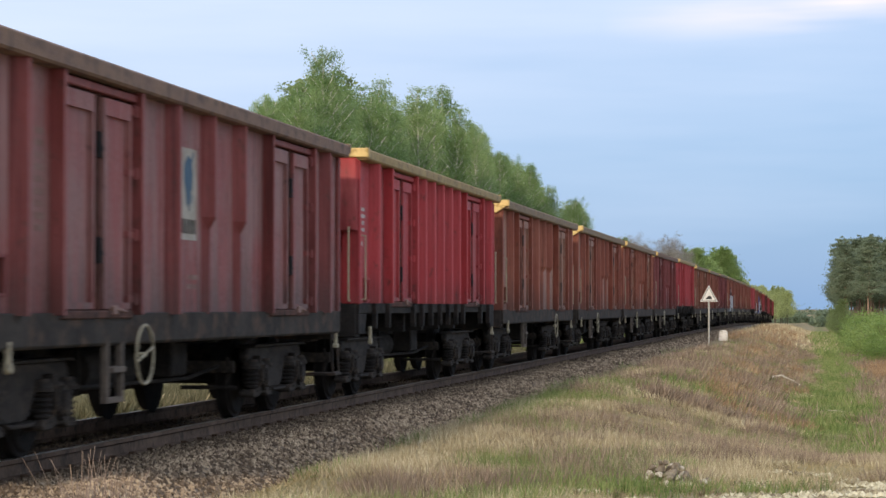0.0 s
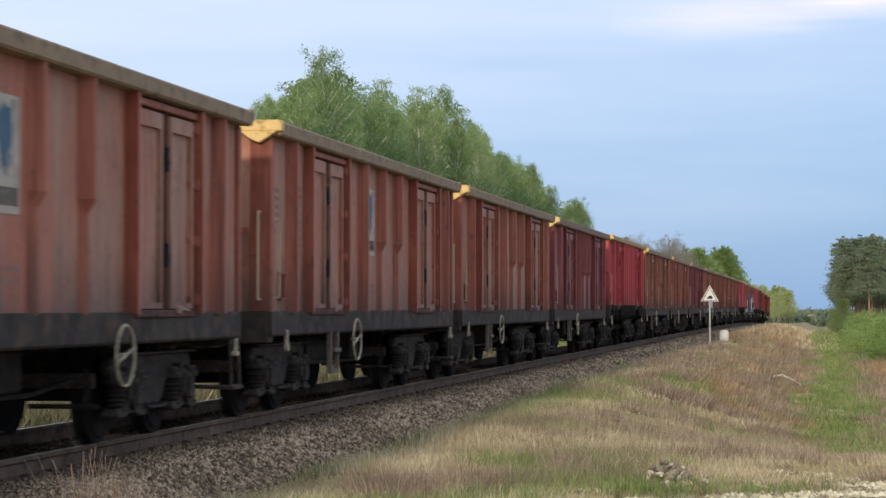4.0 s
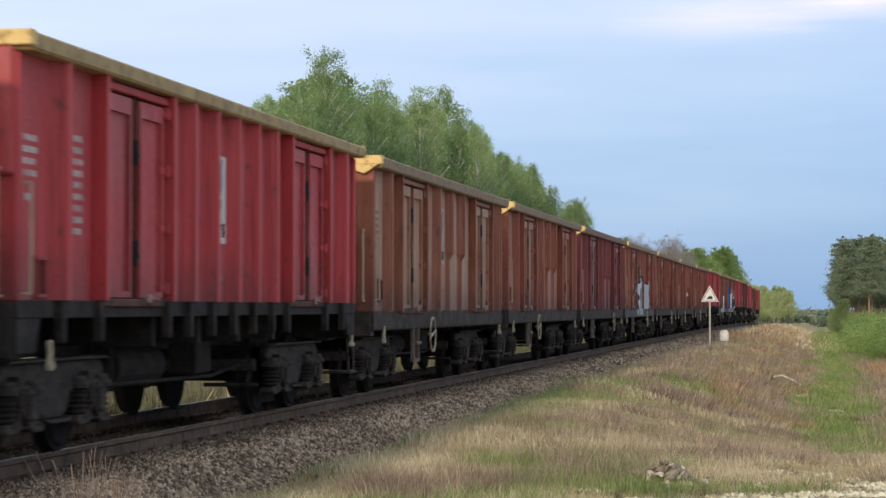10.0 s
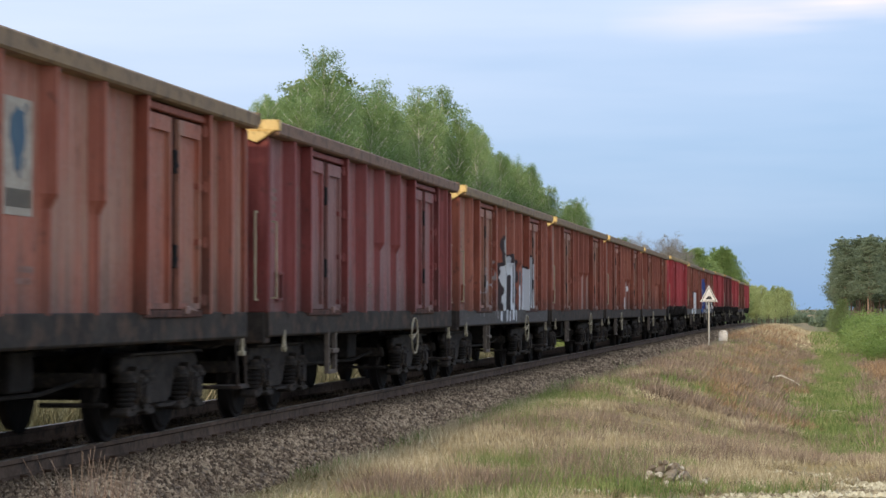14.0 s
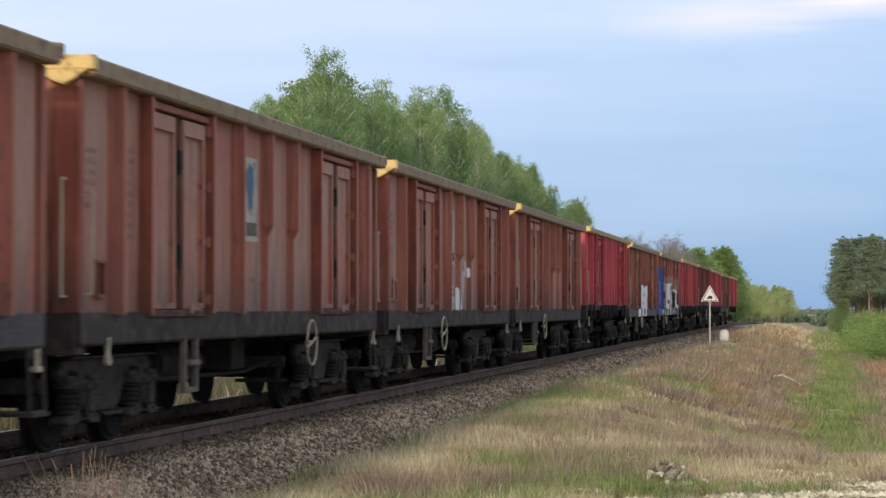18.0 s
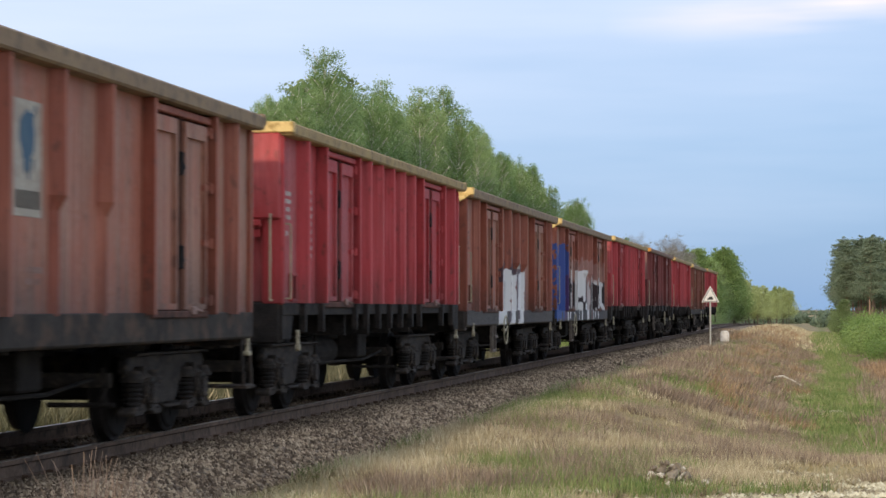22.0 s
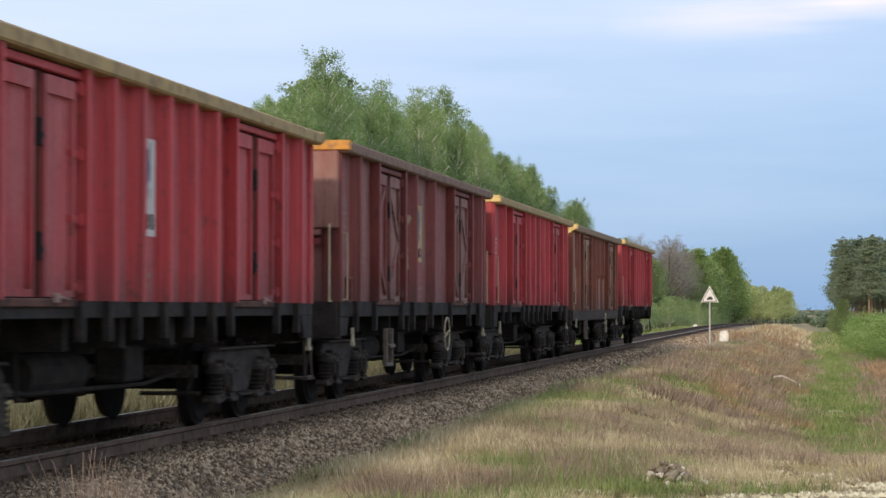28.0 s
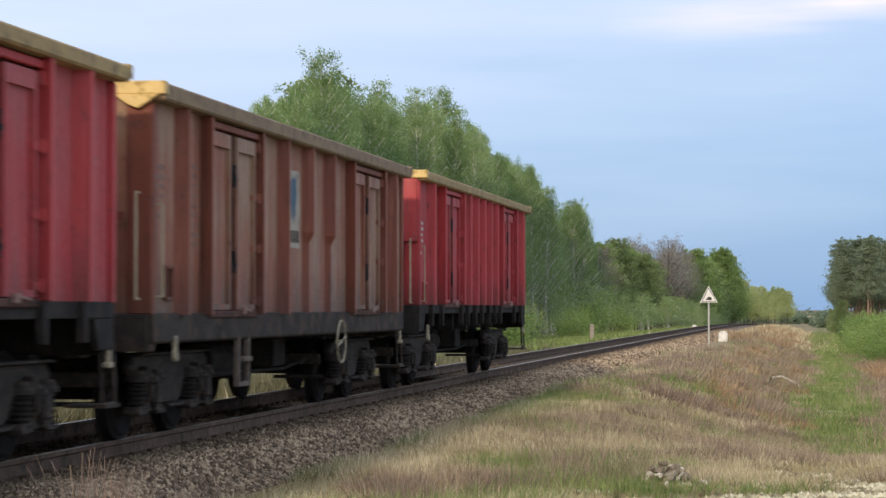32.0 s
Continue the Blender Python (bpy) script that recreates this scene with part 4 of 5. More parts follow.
def bed_material():
    """Crushed stone, black with brake dust and oil close to the rails."""
    m, n, l, bs = shader("ballast_stone", 0.95)
    co = n.new("ShaderNodeTexCoord").outputs["Object"]
    sep = n.new("ShaderNodeSeparateXYZ")
    l.new(co, sep.inputs[0])
    fine = noise_node(n, l, co, 20, 3)
    c = blend(n, l, ranged(n, l, fine, 0.35, 0.65), (0.13, 0.102, 0.077), (0.25, 0.20, 0.15))
    wob = calc(n, l, "ADD", calc(n, l, "ABSOLUTE", sep.outputs[0]), calc(n, l, "MULTIPLY", noise_node(n, l, co, 1.5, 3), 0.5))
    c = blend(n, l, ranged(n, l, wob, 1.15, 1.75, 0.8, 0.0), c, (0.062, 0.047, 0.036))
    l.new(c, bs.inputs["Base Color"])
    bump(n, l, bs, fine, 0.8, 0.04)
    return m


M_BALLAST = bed_material()
M_SLEEPER = mottled("sleeper_wood", (0.055, 0.043, 0.035), (0.09, 0.072, 0.06), 4, 0.9)
M_RAIL = mottled("rail_rust", (0.088, 0.062, 0.046), (0.165, 0.115, 0.084), 3, 0.85, relief=0.04, dirt=(0.055, 0.042, 0.034))
TRACK_Y = axis_steps([(-60, 10, 10), (10, 60, 5), (60, 460, 10)])


def swept(name, prof, mat, x0=0.0, close=True):
    vs, fs = [], []
    k = len(prof)
    for y in TRACK_Y:
        vs += [(x0 + px, y, pz + dip(y)) for px, pz in prof]
    for j in range(len(TRACK_Y) - 1):
        for i in range(k if close else k - 1):
            a, b = j * k + i, j * k + (i + 1) % k
            fs.append((a, b, b + k, a + k))
    me = bpy.data.meshes.new(name)
    me.from_pydata(vs, [], fs)
    me.materials.append(mat)
    return new(name, me)


tagged(swept("ballast_bed", [(-2.75, -0.75), (-2.5, -0.52), (-1.75, -0.19), (-0.84, -0.165), (-0.68, -0.19), (-0.5, -0.2), (0.5, -0.2), (0.68, -0.19), (0.84, -0.165), (1.7, -0.19), (2.55, -0.53), (2.85, -0.80)], M_BALLAST, close=False),
       "dark crushed-stone ballast bed under the track", "ballast", kind="structure")
RAIL_P = [(-0.036, 0.0), (0.036, 0.0), (0.036, -0.035), (0.009, -0.05), (0.009, -0.14), (0.07, -0.155), (0.07, -0.17), (-0.07, -0.17), (-0.07, -0.155), (-0.009, -0.14), (-0.009, -0.05), (-0.036, -0.035)]
for s in (1, -1):
    r = tagged(swept("rail", RAIL_P, M_RAIL, s * 0.753), "rusty steel rail with a worn bright head", "rail", "rails of the line", "structure")
    part_me = swept("running_surface", [(-0.03, 0.003), (0.03, 0.003), (0.03, 0.0005), (-0.03, 0.0005)], M_TREAD, s * 0.753)
    part_me.parent = r

# ---- lineside things ----
M_SIGN = mottled("sign_white", (0.72, 0.72, 0.70), (0.62, 0.61, 0.58), 6, 0.5, relief=0.05)
M_SIGN_K = mottled("sign_black", (0.02, 0.02, 0.022), (0.03, 0.03, 0.03), 6, 0.5, relief=0.05)
M_POST = mottled("post_grey_white", (0.50, 0.50, 0.46), (0.38, 0.37, 0.34), 5, 0.6)
M_CONC = mottled("old_concrete", (0.36, 0.33, 0.28), (0.26, 0.23, 0.19), 5, 0.9)
M_STONE = mottled("whitewashed_stone", (0.78, 0.77, 0.74), (0.62, 0.60, 0.56), 4, 0.85, dirt=(0.4, 0.37, 0.31))


def sign():
    s = tagged(new("warning_sign"), "white triangular lineside sign with a black vehicle symbol", "sign")
    part("post", mesh("sign_post", lambda bm: tube(bm, (0, 0, -0.3), (0, 0, 2.0), 0.035, 10), 0), M_POST, s)
    def tri(r, y0, y1):
        return lambda bm: prism(bm, [(-r, 1.72), (r, 1.72), (0, 1.72 + r * 1.86)], 1, y0, y1)
    plate = part("plate", mesh("sign_plate", tri(0.36, -0.05, -0.035), 0.004), M_SIGN, s)
    def outline(bm):
        for a, b in (((-0.29, 1.757), (0.29, 1.757)), ((0.29, 1.757), (0, 2.30)), ((0, 2.30), (-0.29, 1.757))):
            tube(bm, (a[0], -0.051, a[1]), (b[0], -0.051, b[1]), 0.011, 4)
    part("border", mesh("sign_border", outline), M_SIGN_K, plate)
    part("symbol", mesh("sign_symbol", lambda bm: prism(bm, [(-0.12, 1.82), (0.12, 1.82), (0.12, 1.87), (0.08, 1.95), (-0.03, 1.95), (-0.08, 1.88), (-0.12, 1.87)], 1, -0.054, -0.050)), M_SIGN_K, plate)
    return s


def stone_marker(h, w):
    def make(bm):
        prism(bm, [(-w / 2, -0.2), (w / 2, -0.2), (w / 2, h * 0.75), (w * 0.3, h), (-w * 0.3, h), (-w / 2, h * 0.75)], 1, -0.11, 0.11)
    ob = new("kilometre_stone", mesh(f"stone{h}", make, 0.03))
    ob.material_slots[0].link = "OBJECT"
    ob.material_slots[0].material = M_STONE
    return tagged(ob, "whitewashed concrete kilometre stone beside the track", "marker stone", "kilometre stones")


def place(ob, x, y, rz=0, dz=0.0):
    ob.matrix_basis = pose(x, y, ground_z(x, y) + dz, 0, 0, rz)
    return ob


place(sign(), 3.03, 96, 4, 0.07)
place(stone_marker(0.5, 0.42), 2.97, 112)
place(stone_marker(0.42, 0.36), -2.4, 190)
cp = new("concrete_post", mesh("concrete_post", lambda bm: box(bm, -0.13, 0.13, -0.13, 0.13, -0.3, 1.1), 0.02))
cp.material_slots[0].link = "OBJECT"
cp.material_slots[0].material = M_CONC
place(tagged(cp, "weathered concrete lineside post in the grass", "post"), -6.1, 142, 10)


# ---- trees ----
def leaf_material(name, a, b):
    m, n, l, bs = shader(name, 0.6)
    geo = n.new("ShaderNodeNewGeometry")
    oi = n.new("ShaderNodeObjectInfo")
    co = n.new("ShaderNodeTexCoord").outputs["Object"]
    f = calc(n, l, "ADD", calc(n, l, "MULTIPLY", geo.outputs["Random Per Island"], 0.5), calc(n, l, "MULTIPLY", noise_node(n, l, co, 0.8, 2), 0.5))
    f = calc(n, l, "ADD", f, calc(n, l, "MULTIPLY", calc(n, l, "SUBTRACT", oi.outputs["Random"], 0.5), 0.5))
    l.new(blend(n, l, ranged(n, l, f, 0.2, 0.8), a, b), bs.inputs["Base Color"])
    tr = n.new("ShaderNodeBsdfTranslucent")
    l.new(blend(n, l, f, a, b), tr.inputs[0])
    mx = n.new("ShaderNodeMixShader")
    mx.inputs[0].default_value = 0.4
    l.new(bs.outputs[0], mx.inputs[1]), l.new(tr.outputs[0], mx.inputs[2])
    l.new(mx.outputs[0], n["Material Output"].inputs[0])
    return m


M_BIRCH_LEAF = leaf_material("birch_leaves", (0.14, 0.24, 0.08), (0.36, 0.475, 0.21))
M_SAPLING_LEAF = leaf_material("sapling_leaves", (0.22, 0.33, 0.12), (0.38, 0.48, 0.22))
M_ALDER_LEAF = leaf_material("alder_leaves", (0.15, 0.215, 0.085), (0.30, 0.375, 0.165))
M_GREEN_LEAF = leaf_material("oak_leaves", (0.14, 0.235, 0.07), (0.30, 0.40, 0.15))
M_LIGHT_LEAF = leaf_material("fresh_leaves", (0.30, 0.37, 0.15), (0.50, 0.56, 0.28))
M_PINE_LEAF = leaf_material("pine_needles", (0.14, 0.19, 0.125), (0.27, 0.33, 0.215))
M_BUSH_LEAF = leaf_material("bush_leaves", (0.15, 0.245, 0.06), (0.32, 0.42, 0.135))
M_TWIG = leaf_material("bare_twigs", (0.23, 0.215, 0.185), (0.35, 0.33, 0.285))
M_BIRCH_BARK = mottled("birch_bark", (0.74, 0.72, 0.66), (0.52, 0.50, 0.45), 2.5, 0.8, dirt=(0.10, 0.09, 0.08))
M_BARK = mottled("dark_bark", (0.10, 0.08, 0.065), (0.17, 0.14, 0.115), 4, 0.9)
M_PINE_BARK = mottled("pine_bark", (0.36, 0.25, 0.19), (0.26, 0.18, 0.14), 2, 0.9)


def trunk_mesh(key, h, r, rnd, limbs, first=0.3, spread=0.3, lift=0.5, power=0.7):
    """Tapered trunk with limbs; also returns the limb tips."""
    bm = bmesh.new()
    tips = []
    pts = [Vector((0, 0, -0.3))]
    lean = Vector((rnd.uniform(-1, 1), rnd.uniform(-1, 1), 0)) * 0.03 * h
    for i in range(1, 7):
        f = i / 6
        pts.append(lean * f * f + Vector((rnd.uniform(-0.1, 0.1), rnd.uniform(-0.1, 0.1), h * 0.97 * f)))
    for i in range(6):
        tube(bm, pts[i], pts[i + 1], r * (1 - i / 6.6), 7, r * (1 - (i + 1) / 6.6))
    for i in range(limbs):
        f = first + (0.95 - first) * (i + rnd.random()) / limbs
        j = min(5, int(f * 6))
        base = pts[j].lerp(pts[j + 1], f * 6 - j)
        a = i * 2.4 + rnd.uniform(-0.4, 0.4)
        ln = h * spread * max(0.05, 1.08 - f) ** power * rnd.uniform(0.7, 1.2) + 0.15
        tip = base + Vector((math.cos(a) * ln, math.sin(a) * ln, ln * lift))
        tube(bm, base, tip, r * 0.32 * (1.1 - f), 4, 0.012)
        tips.append((base, tip))
    me = bpy.data.meshes.new(key)
    bm.to_mesh(me)
    bm.free()
    me.materials.append(None)
    return me, tips, pts


def crown_mesh(key, clumps, count, size, rnd, spray=(0.55, 0.55, 0.5), slim=0.6, strands=0):
    """Many small leaf quads scattered round clump centres (centre, radius)."""
    g = np.random.RandomState(rnd.randrange(10 ** 6))
    per = max(4, count // max(1, len(clumps)))
    P = []
    for c, rad in clumps:
        d = g.normal(size=(per, 3)) * np.array(spray) * rad
        if strands:
            # hanging shoots: leaves strung below a few points of the clump
            root = g.normal(size=(strands, 3)) * np.array((0.5, 0.5, 0.35)) * rad
            d = root[g.randint(0, strands, per)] + g.normal(size=(per, 3)) * 0.07
            d[:, 2] -= g.uniform(0, 1, per) ** 1.3 * 1.5 * rad
        P.append(np.array(c) + d)
    P = np.concatenate(P)
    k = len(P)
    u = g.normal(size=(k, 3))
    u /= np.linalg.norm(u, axis=1)[:, None]
    w = np.cross(u, g.normal(size=(k, 3)))
    w /= np.linalg.norm(w, axis=1)[:, None]
    s = size * g.uniform(0.6, 1.4, (k, 1))
    V = np.stack([P - u * s, P + w * s * slim, P + u * s, P - w * s * slim], 1).reshape(-1, 3)
    F = np.arange(4 * k).reshape(-1, 4)
    me = bpy.data.meshes.new(key)
    me.from_pydata(V.tolist(), [], F.tolist())
    me.materials.append(None)
    return me


def tree(key, h, r, seed, limbs, leaves, size, leaf_mat, bark, label, first=0.3, spread=0.3, lift=0.5, clump=1.0, name="tree", power=0.7, spray=(0.55, 0.55, 0.5), slim=0.6, strands=0):
    rnd = random.Random(seed)
    tr, tips, pts = trunk_mesh(key + "_trunk", h, r, rnd, limbs, first, spread, lift, power)
    clumps = []
    for base, tip in tips:
        for f in (0.45, 0.75, 1.0):
            p = base.lerp(tip, f)
            clumps.append((tuple(p + Vector((rnd.uniform(-0.3, 0.3), rnd.uniform(-0.3, 0.3), rnd.uniform(-0.3, 0.3)))), clump * rnd.uniform(0.7, 1.2) * max(0.3, 1.2 - 0.9 * base.z / h)))
    clumps.append((tuple(pts[-1]), clump * 0.22))
    t = tagged(new(name), label, "tree")
    part("trunk", tr, bark, t)
    part("crown", crown_mesh(key + "_crown", clumps, leaves, size, rnd, spray, slim, strands), leaf_mat, t)
    t["h"] = h
    return t


rnd = random.Random(5)
birches = [tree(f"birch{i}", 12.5, 0.13, 20 + i, 96, 30000, 0.034, M_BIRCH_LEAF, M_BIRCH_BARK, "young birch with light green spring leaves and white trunk", 0.15, (0.125, 0.155, 0.135, 0.17, 0.115)[i], 1.3, 0.55, "birch_tree", 1.0, strands=7) for i in range(5)]
saplings = [tree(f"sapling{i}", 4.0, 0.035, 140 + i, 26, 2600, 0.05, M_SAPLING_LEAF, M_BIRCH_BARK, "slender young birch with pale green leaves", 0.15, 0.24, 0.7, 0.36, "birch_sapling", 0.8) for i in range(3)]
alders = [tree(f"alder{i}", 10.5, 0.14, 40 + i, 80, 16000, 0.085, M_ALDER_LEAF, M_BARK, "leafy deciduous tree at the forest edge", 0.14, 0.24, 0.6, 0.75) for i in range(3)]
oaks = [tree(f"oak{i}", 10.5, 0.18, 50 + i, 90, 20000, 0.095, M_GREEN_LEAF, M_BARK, "broad full green tree at the forest edge", 0.12, 0.26, 0.7, 0.8) for i in range(2)]
lights = [tree(f"fresh{i}", 9.5, 0.14, 60 + i, 50, 9000, 0.10, M_LIGHT_LEAF, M_BARK, "tree with fresh yellow-green leaves", 0.2, 0.28, 0.6, 0.75) for i in range(2)]
bares = [tree(f"bare{i}", 11.5, 0.16, 70 + i, 64, 5200, 0.24, M_TWIG, M_BARK, "almost bare tree with grey-brown twigs", 0.22, 0.26, 1.1, 0.9, slim=0.05) for i in range(3)]
pines = [tree(f"pine{i}", 14.0, 0.13, 80 + i, 70, 15000, 0.09, M_PINE_LEAF, M_PINE_BARK, "tall pine with a bare reddish trunk", (0.44, 0.52, 0.36)[i], 0.15, 0.35, 0.6, "pine_tree", spray=(0.8, 0.8, 0.4)) for i in range(3)]


def bush(key, seed):
    rnd = random.Random(seed)
    bm = bmesh.new()
    tips = []
    for i in range(9):
        a = rnd.uniform(0, 6.28)
        tip = Vector((math.cos(a) * rnd.uniform(0.2, 0.9), math.sin(a) * rnd.uniform(0.2, 0.9), rnd.uniform(0.8, 1.7)))
        tube(bm, (tip.x * 0.1, tip.y * 0.1, -0.1), tip, 0.02, 4, 0.006)
        tips.append(tip)
    me = bpy.data.meshes.new(key + "_stems")
    bm.to_mesh(me)
    bm.free()
    me.materials.append(None)
    b = tagged(new("bush"), "bright green leafy bush on the bank", "bush", "bushes beside the ditch")
    part("stems", me, M_BARK, b)
    part("foliage", crown_mesh(key + "_leaves", [(tuple(t.lerp(Vector((t.x, t.y, 0)), f)), 0.55) for t in tips for f in (0.0, 0.35, 0.65)], 2400, 0.05, rnd), M_BUSH_LEAF, b)
    return b


bushes = [bush(f"bush{i}", 90 + i) for i in range(3)]
USED = set()


STANDS = []


def plant(pool, x, y, h, base, wide=1.0):
    """Stand one of the pool's trees at x, y with height h."""
    src = pool[rnd.randrange(len(pool))]
    s = h / base
    spin = rnd.uniform(0, 6.28)
    m = Matrix.Translation((x, y, ground_z(x, y))) @ Matrix.Rotation(spin, 4, "Z") @ Matrix.Diagonal((s * wide, s * wide, s, 1))
    if src.name not in USED:
        USED.add(src.name)
        src.matrix_basis = m
        STANDS.append((src, x, y, spin))
        return src
    c = copy_thing(src, Matrix.Identity(4))
    c.matrix_basis = m
    STANDS.append((c, x, y, spin))
    return c

# birches of the forest edge: place along the line and height
EDGE = [(99, 10.9), (101.5, 11.2), (104, 12.0), (107, 12.0), (108.8, 14.1), (113, 12.6), (117, 12.8), (120, 12.9), (123, 13.6), (129, 13.2), (135, 13.8), (141, 15.2), (146, 14.4), (152, 13.6),
        (161, 14.6), (168, 13.1), (175, 13.6), (184, 13.0), (192, 13.8), (200, 12.5), (209, 11.0), (217, 10.4), (229, 12.9), (233, 11.4), (240, 9.2)]
for y, h in EDGE:
    plant(birches, -16 + rnd.uniform(-0.8, 0.8), y, h * 1.04, 12.5, 1.1)
SWAYING = list(STANDS)


def behind(pool, base, x, y, lo, hi, wide):
    """A tree deeper in the stand, no taller in the skyline than the edge tree before it."""
    reach = (7.338 - x) / 23.34
    ye = 1.178 + (y - 1.178) / reach
    if ye > 98:
        near = min(EDGE, key=lambda e: abs(e[0] - ye))[1]
        plant(pool, x, y, near * rnd.uniform(lo, hi) * reach, base, wide)


for i in range(46):
    behind(birches, 12.5, -20.5 + rnd.uniform(-1.5, 1.5), 108 + i * 4.2 + rnd.uniform(-1.5, 1.5), 0.95, 1.05, 1.15)
for i in range(46):
    behind(birches, 12.5, -17.8 + rnd.uniform(-1, 1), 99 + i * 3.4 + rnd.uniform(-1.5, 1.5), 0.88, 1.04, 1.1)
for i in range(40):
    behind(birches if i % 3 else alders, 12.5 if i % 3 else 10.5, -24 + rnd.uniform(-2.5, 2.0), 118 + i * 4.6 + rnd.uniform(-1, 1), 0.72, 0.95, 1.2)
for i in range(14):
    plant(alders, -14 + rnd.uniform(-1.5, 1.0), 76 + i * 6 + rnd.uniform(-2, 2), rnd.uniform(3.0, 5.0), 10.5, 1.3)
# beyond the birches: grey bare trees, a green group, bare ones again, then full green trees
for i in range(52):
    y = 244 + i * 4.2 + rnd.uniform(-2, 2)
    kinds = ((bares, 11.5), (alders, 12.4), (alders, 12.4)) if y < 280 else ((alders, 10.5), (oaks, 10.5), (alders, 10.5)) if y < 322 else ((bares, 11.0), (alders, 12.6), (bares, 11.8)) if y < 392 else ((oaks, 10.5), (oaks, 10.5), (alders, 10.5))
    pool, b = kinds[i % 3]
    h = rnd.uniform(8.3, 9.8) if y < 280 else rnd.uniform(10.0, 11.8) if y < 322 else rnd.uniform(11.2, 13.4) if y < 392 else rnd.uniform(12.5, 14.8)
    plant(pool, -17 + (y - 245) * 0.022 + rnd.uniform(-4, 1.0), y, h, b, 1.15)
for i in range(30):
    y = 250 + i * 7 + rnd.uniform(-2, 2)
    plant(alders if i % 2 else bares, -22 + (y - 245) * 0.02 + rnd.uniform(-3, 2), y, rnd.uniform(7.5, 9.5) * (y + 200) / 470, 10.5 if i % 2 else 11.5, 1.2)
for x, h in ((-16.5, 14.2), (-14.8, 15.4), (-13.2, 15.0), (-12.0, 16.2), (-10.6, 16.6), (-9.8, 15.6), (-11.2, 13.5), (-8.9, 13.0)):
    plant(oaks, x, 458 + rnd.uniform(-8, 8), h, 10.5, 0.95)
for i in range(62):
    y = 190 + i * 3.9 + rnd.uniform(-2, 2)
    plant(saplings, -12.6 + (y - 200) * 0.018 + rnd.uniform(-1.6, 0.8), y, rnd.uniform(2.2, 4.9), 4.0, rnd.uniform(0.9, 1.4))
for i in range(22):
    plant(lights, -13 + i * 0.62 + rnd.uniform(-0.4, 0.4), 580 + rnd.uniform(-20, 50), rnd.uniform(9.5, 13.2) - i * 0.12, 9.5, 1.0)
# pines on the other side, with low growth at their feet
for i in range(92):
    y = 240 + rnd.uniform(0, 130)
    plant(pines, 10.0 + (y - 250) * 0.006 + abs(rnd.gauss(0, 6)), y, rnd.uniform(8.2, 10.8) * (0.75 + y / 1000), 14.0, 1.3)
for i in range(18):
    y = 225 + i * 6 + rnd.uniform(-2, 2)
    plant(alders, 8.6 + (y - 225) * 0.008 + rnd.uniform(0, 1.1), y, rnd.uniform(1.8, 3.6), 10.5, 1.2)
for i in range(44):
    y = 104 + i * 2.4 + rnd.uniform(-2, 2)
    plant(bushes, 9.7 + (y - 112) * 0.006 + abs(rnd.gauss(0, 1.6)), y, rnd.uniform(0.8, 1.65), 1.7, 1.4)
for x, y, h in ((-8.5, 118, 1.9), (-9.6, 123, 2.3), (-10.5, 131, 1.8), (-9.0, 160, 1.5), (-9.8, 172, 1.9), (-11, 185, 2.2), (-10, 205, 2.0), (-11, 150, 2.0)):
    plant(bushes, x, y, h, 1.7, 1.4)


def far_wood():
    r = random.Random(3)
    cl = [((-120 + i * 3.0 + r.uniform(-2, 2), 1500 + r.uniform(-30, 30), r.uniform(-9, -3)), r.uniform(3, 5)) for i in range(160)]
    cl += [((-30 + i * 0.8 + r.uniform(-1, 1), 700 + r.uniform(-40, 40), r.uniform(-4.2, -1.6)), r.uniform(1.0, 1.9)) for i in range(140)]
    ob = new("far_wood", crown_mesh("far_wood", cl, 60000, 0.7, r))
    ob.material_slots[0].link = "OBJECT"
    ob.material_slots[0].material = M_PINE_LEAF
    tagged(ob, "dark distant forest along the horizon", "forest", kind="stuff")


far_wood()


# ---- sleepers, stones and grass ----
bed = bpy.data.objects["ballast_bed"]
sl = mesh("sleeper", lambda bm: prism(bm, [(-1.3, -0.36), (1.3, -0.36), (1.3, -0.23), (0.95, -0.185), (-0.95, -0.185), (-1.3, -0.23)], 1, -0.13, 0.13), 0.01)
for i in range(300):
    y = 8 + i * 0.62
    part("sleeper", sl, M_SLEEPER, bed, at=pose(0, y, dip(y)))


M_CLIP = mottled("clip_rust", (0.075, 0.05, 0.036), (0.13, 0.088, 0.062), 9, 0.9)
clip = mesh("rail_clip", lambda bm: (box(bm, -0.06, 0.06, -0.06, 0.06, -0.178, -0.152), box(bm, -0.045, 0.02, -0.028, 0.028, -0.152, -0.128)), 0.005)
near_rail = bpy.data.objects["rail"]
for i in range(120):
    y = 8 + i * 0.62
    part("rail_clip", clip, M_CLIP, near_rail, at=pose(0.753 + 0.105, y, dip(y)))


def stuff(name, V, F, mat, label, category):
    me = bpy.data.meshes.new(name)
    me.from_pydata(V.reshape(-1, 3).tolist(), [], F.tolist())
    me.materials.append(mat)
    return tagged(new(name, me), label, category, kind="stuff")


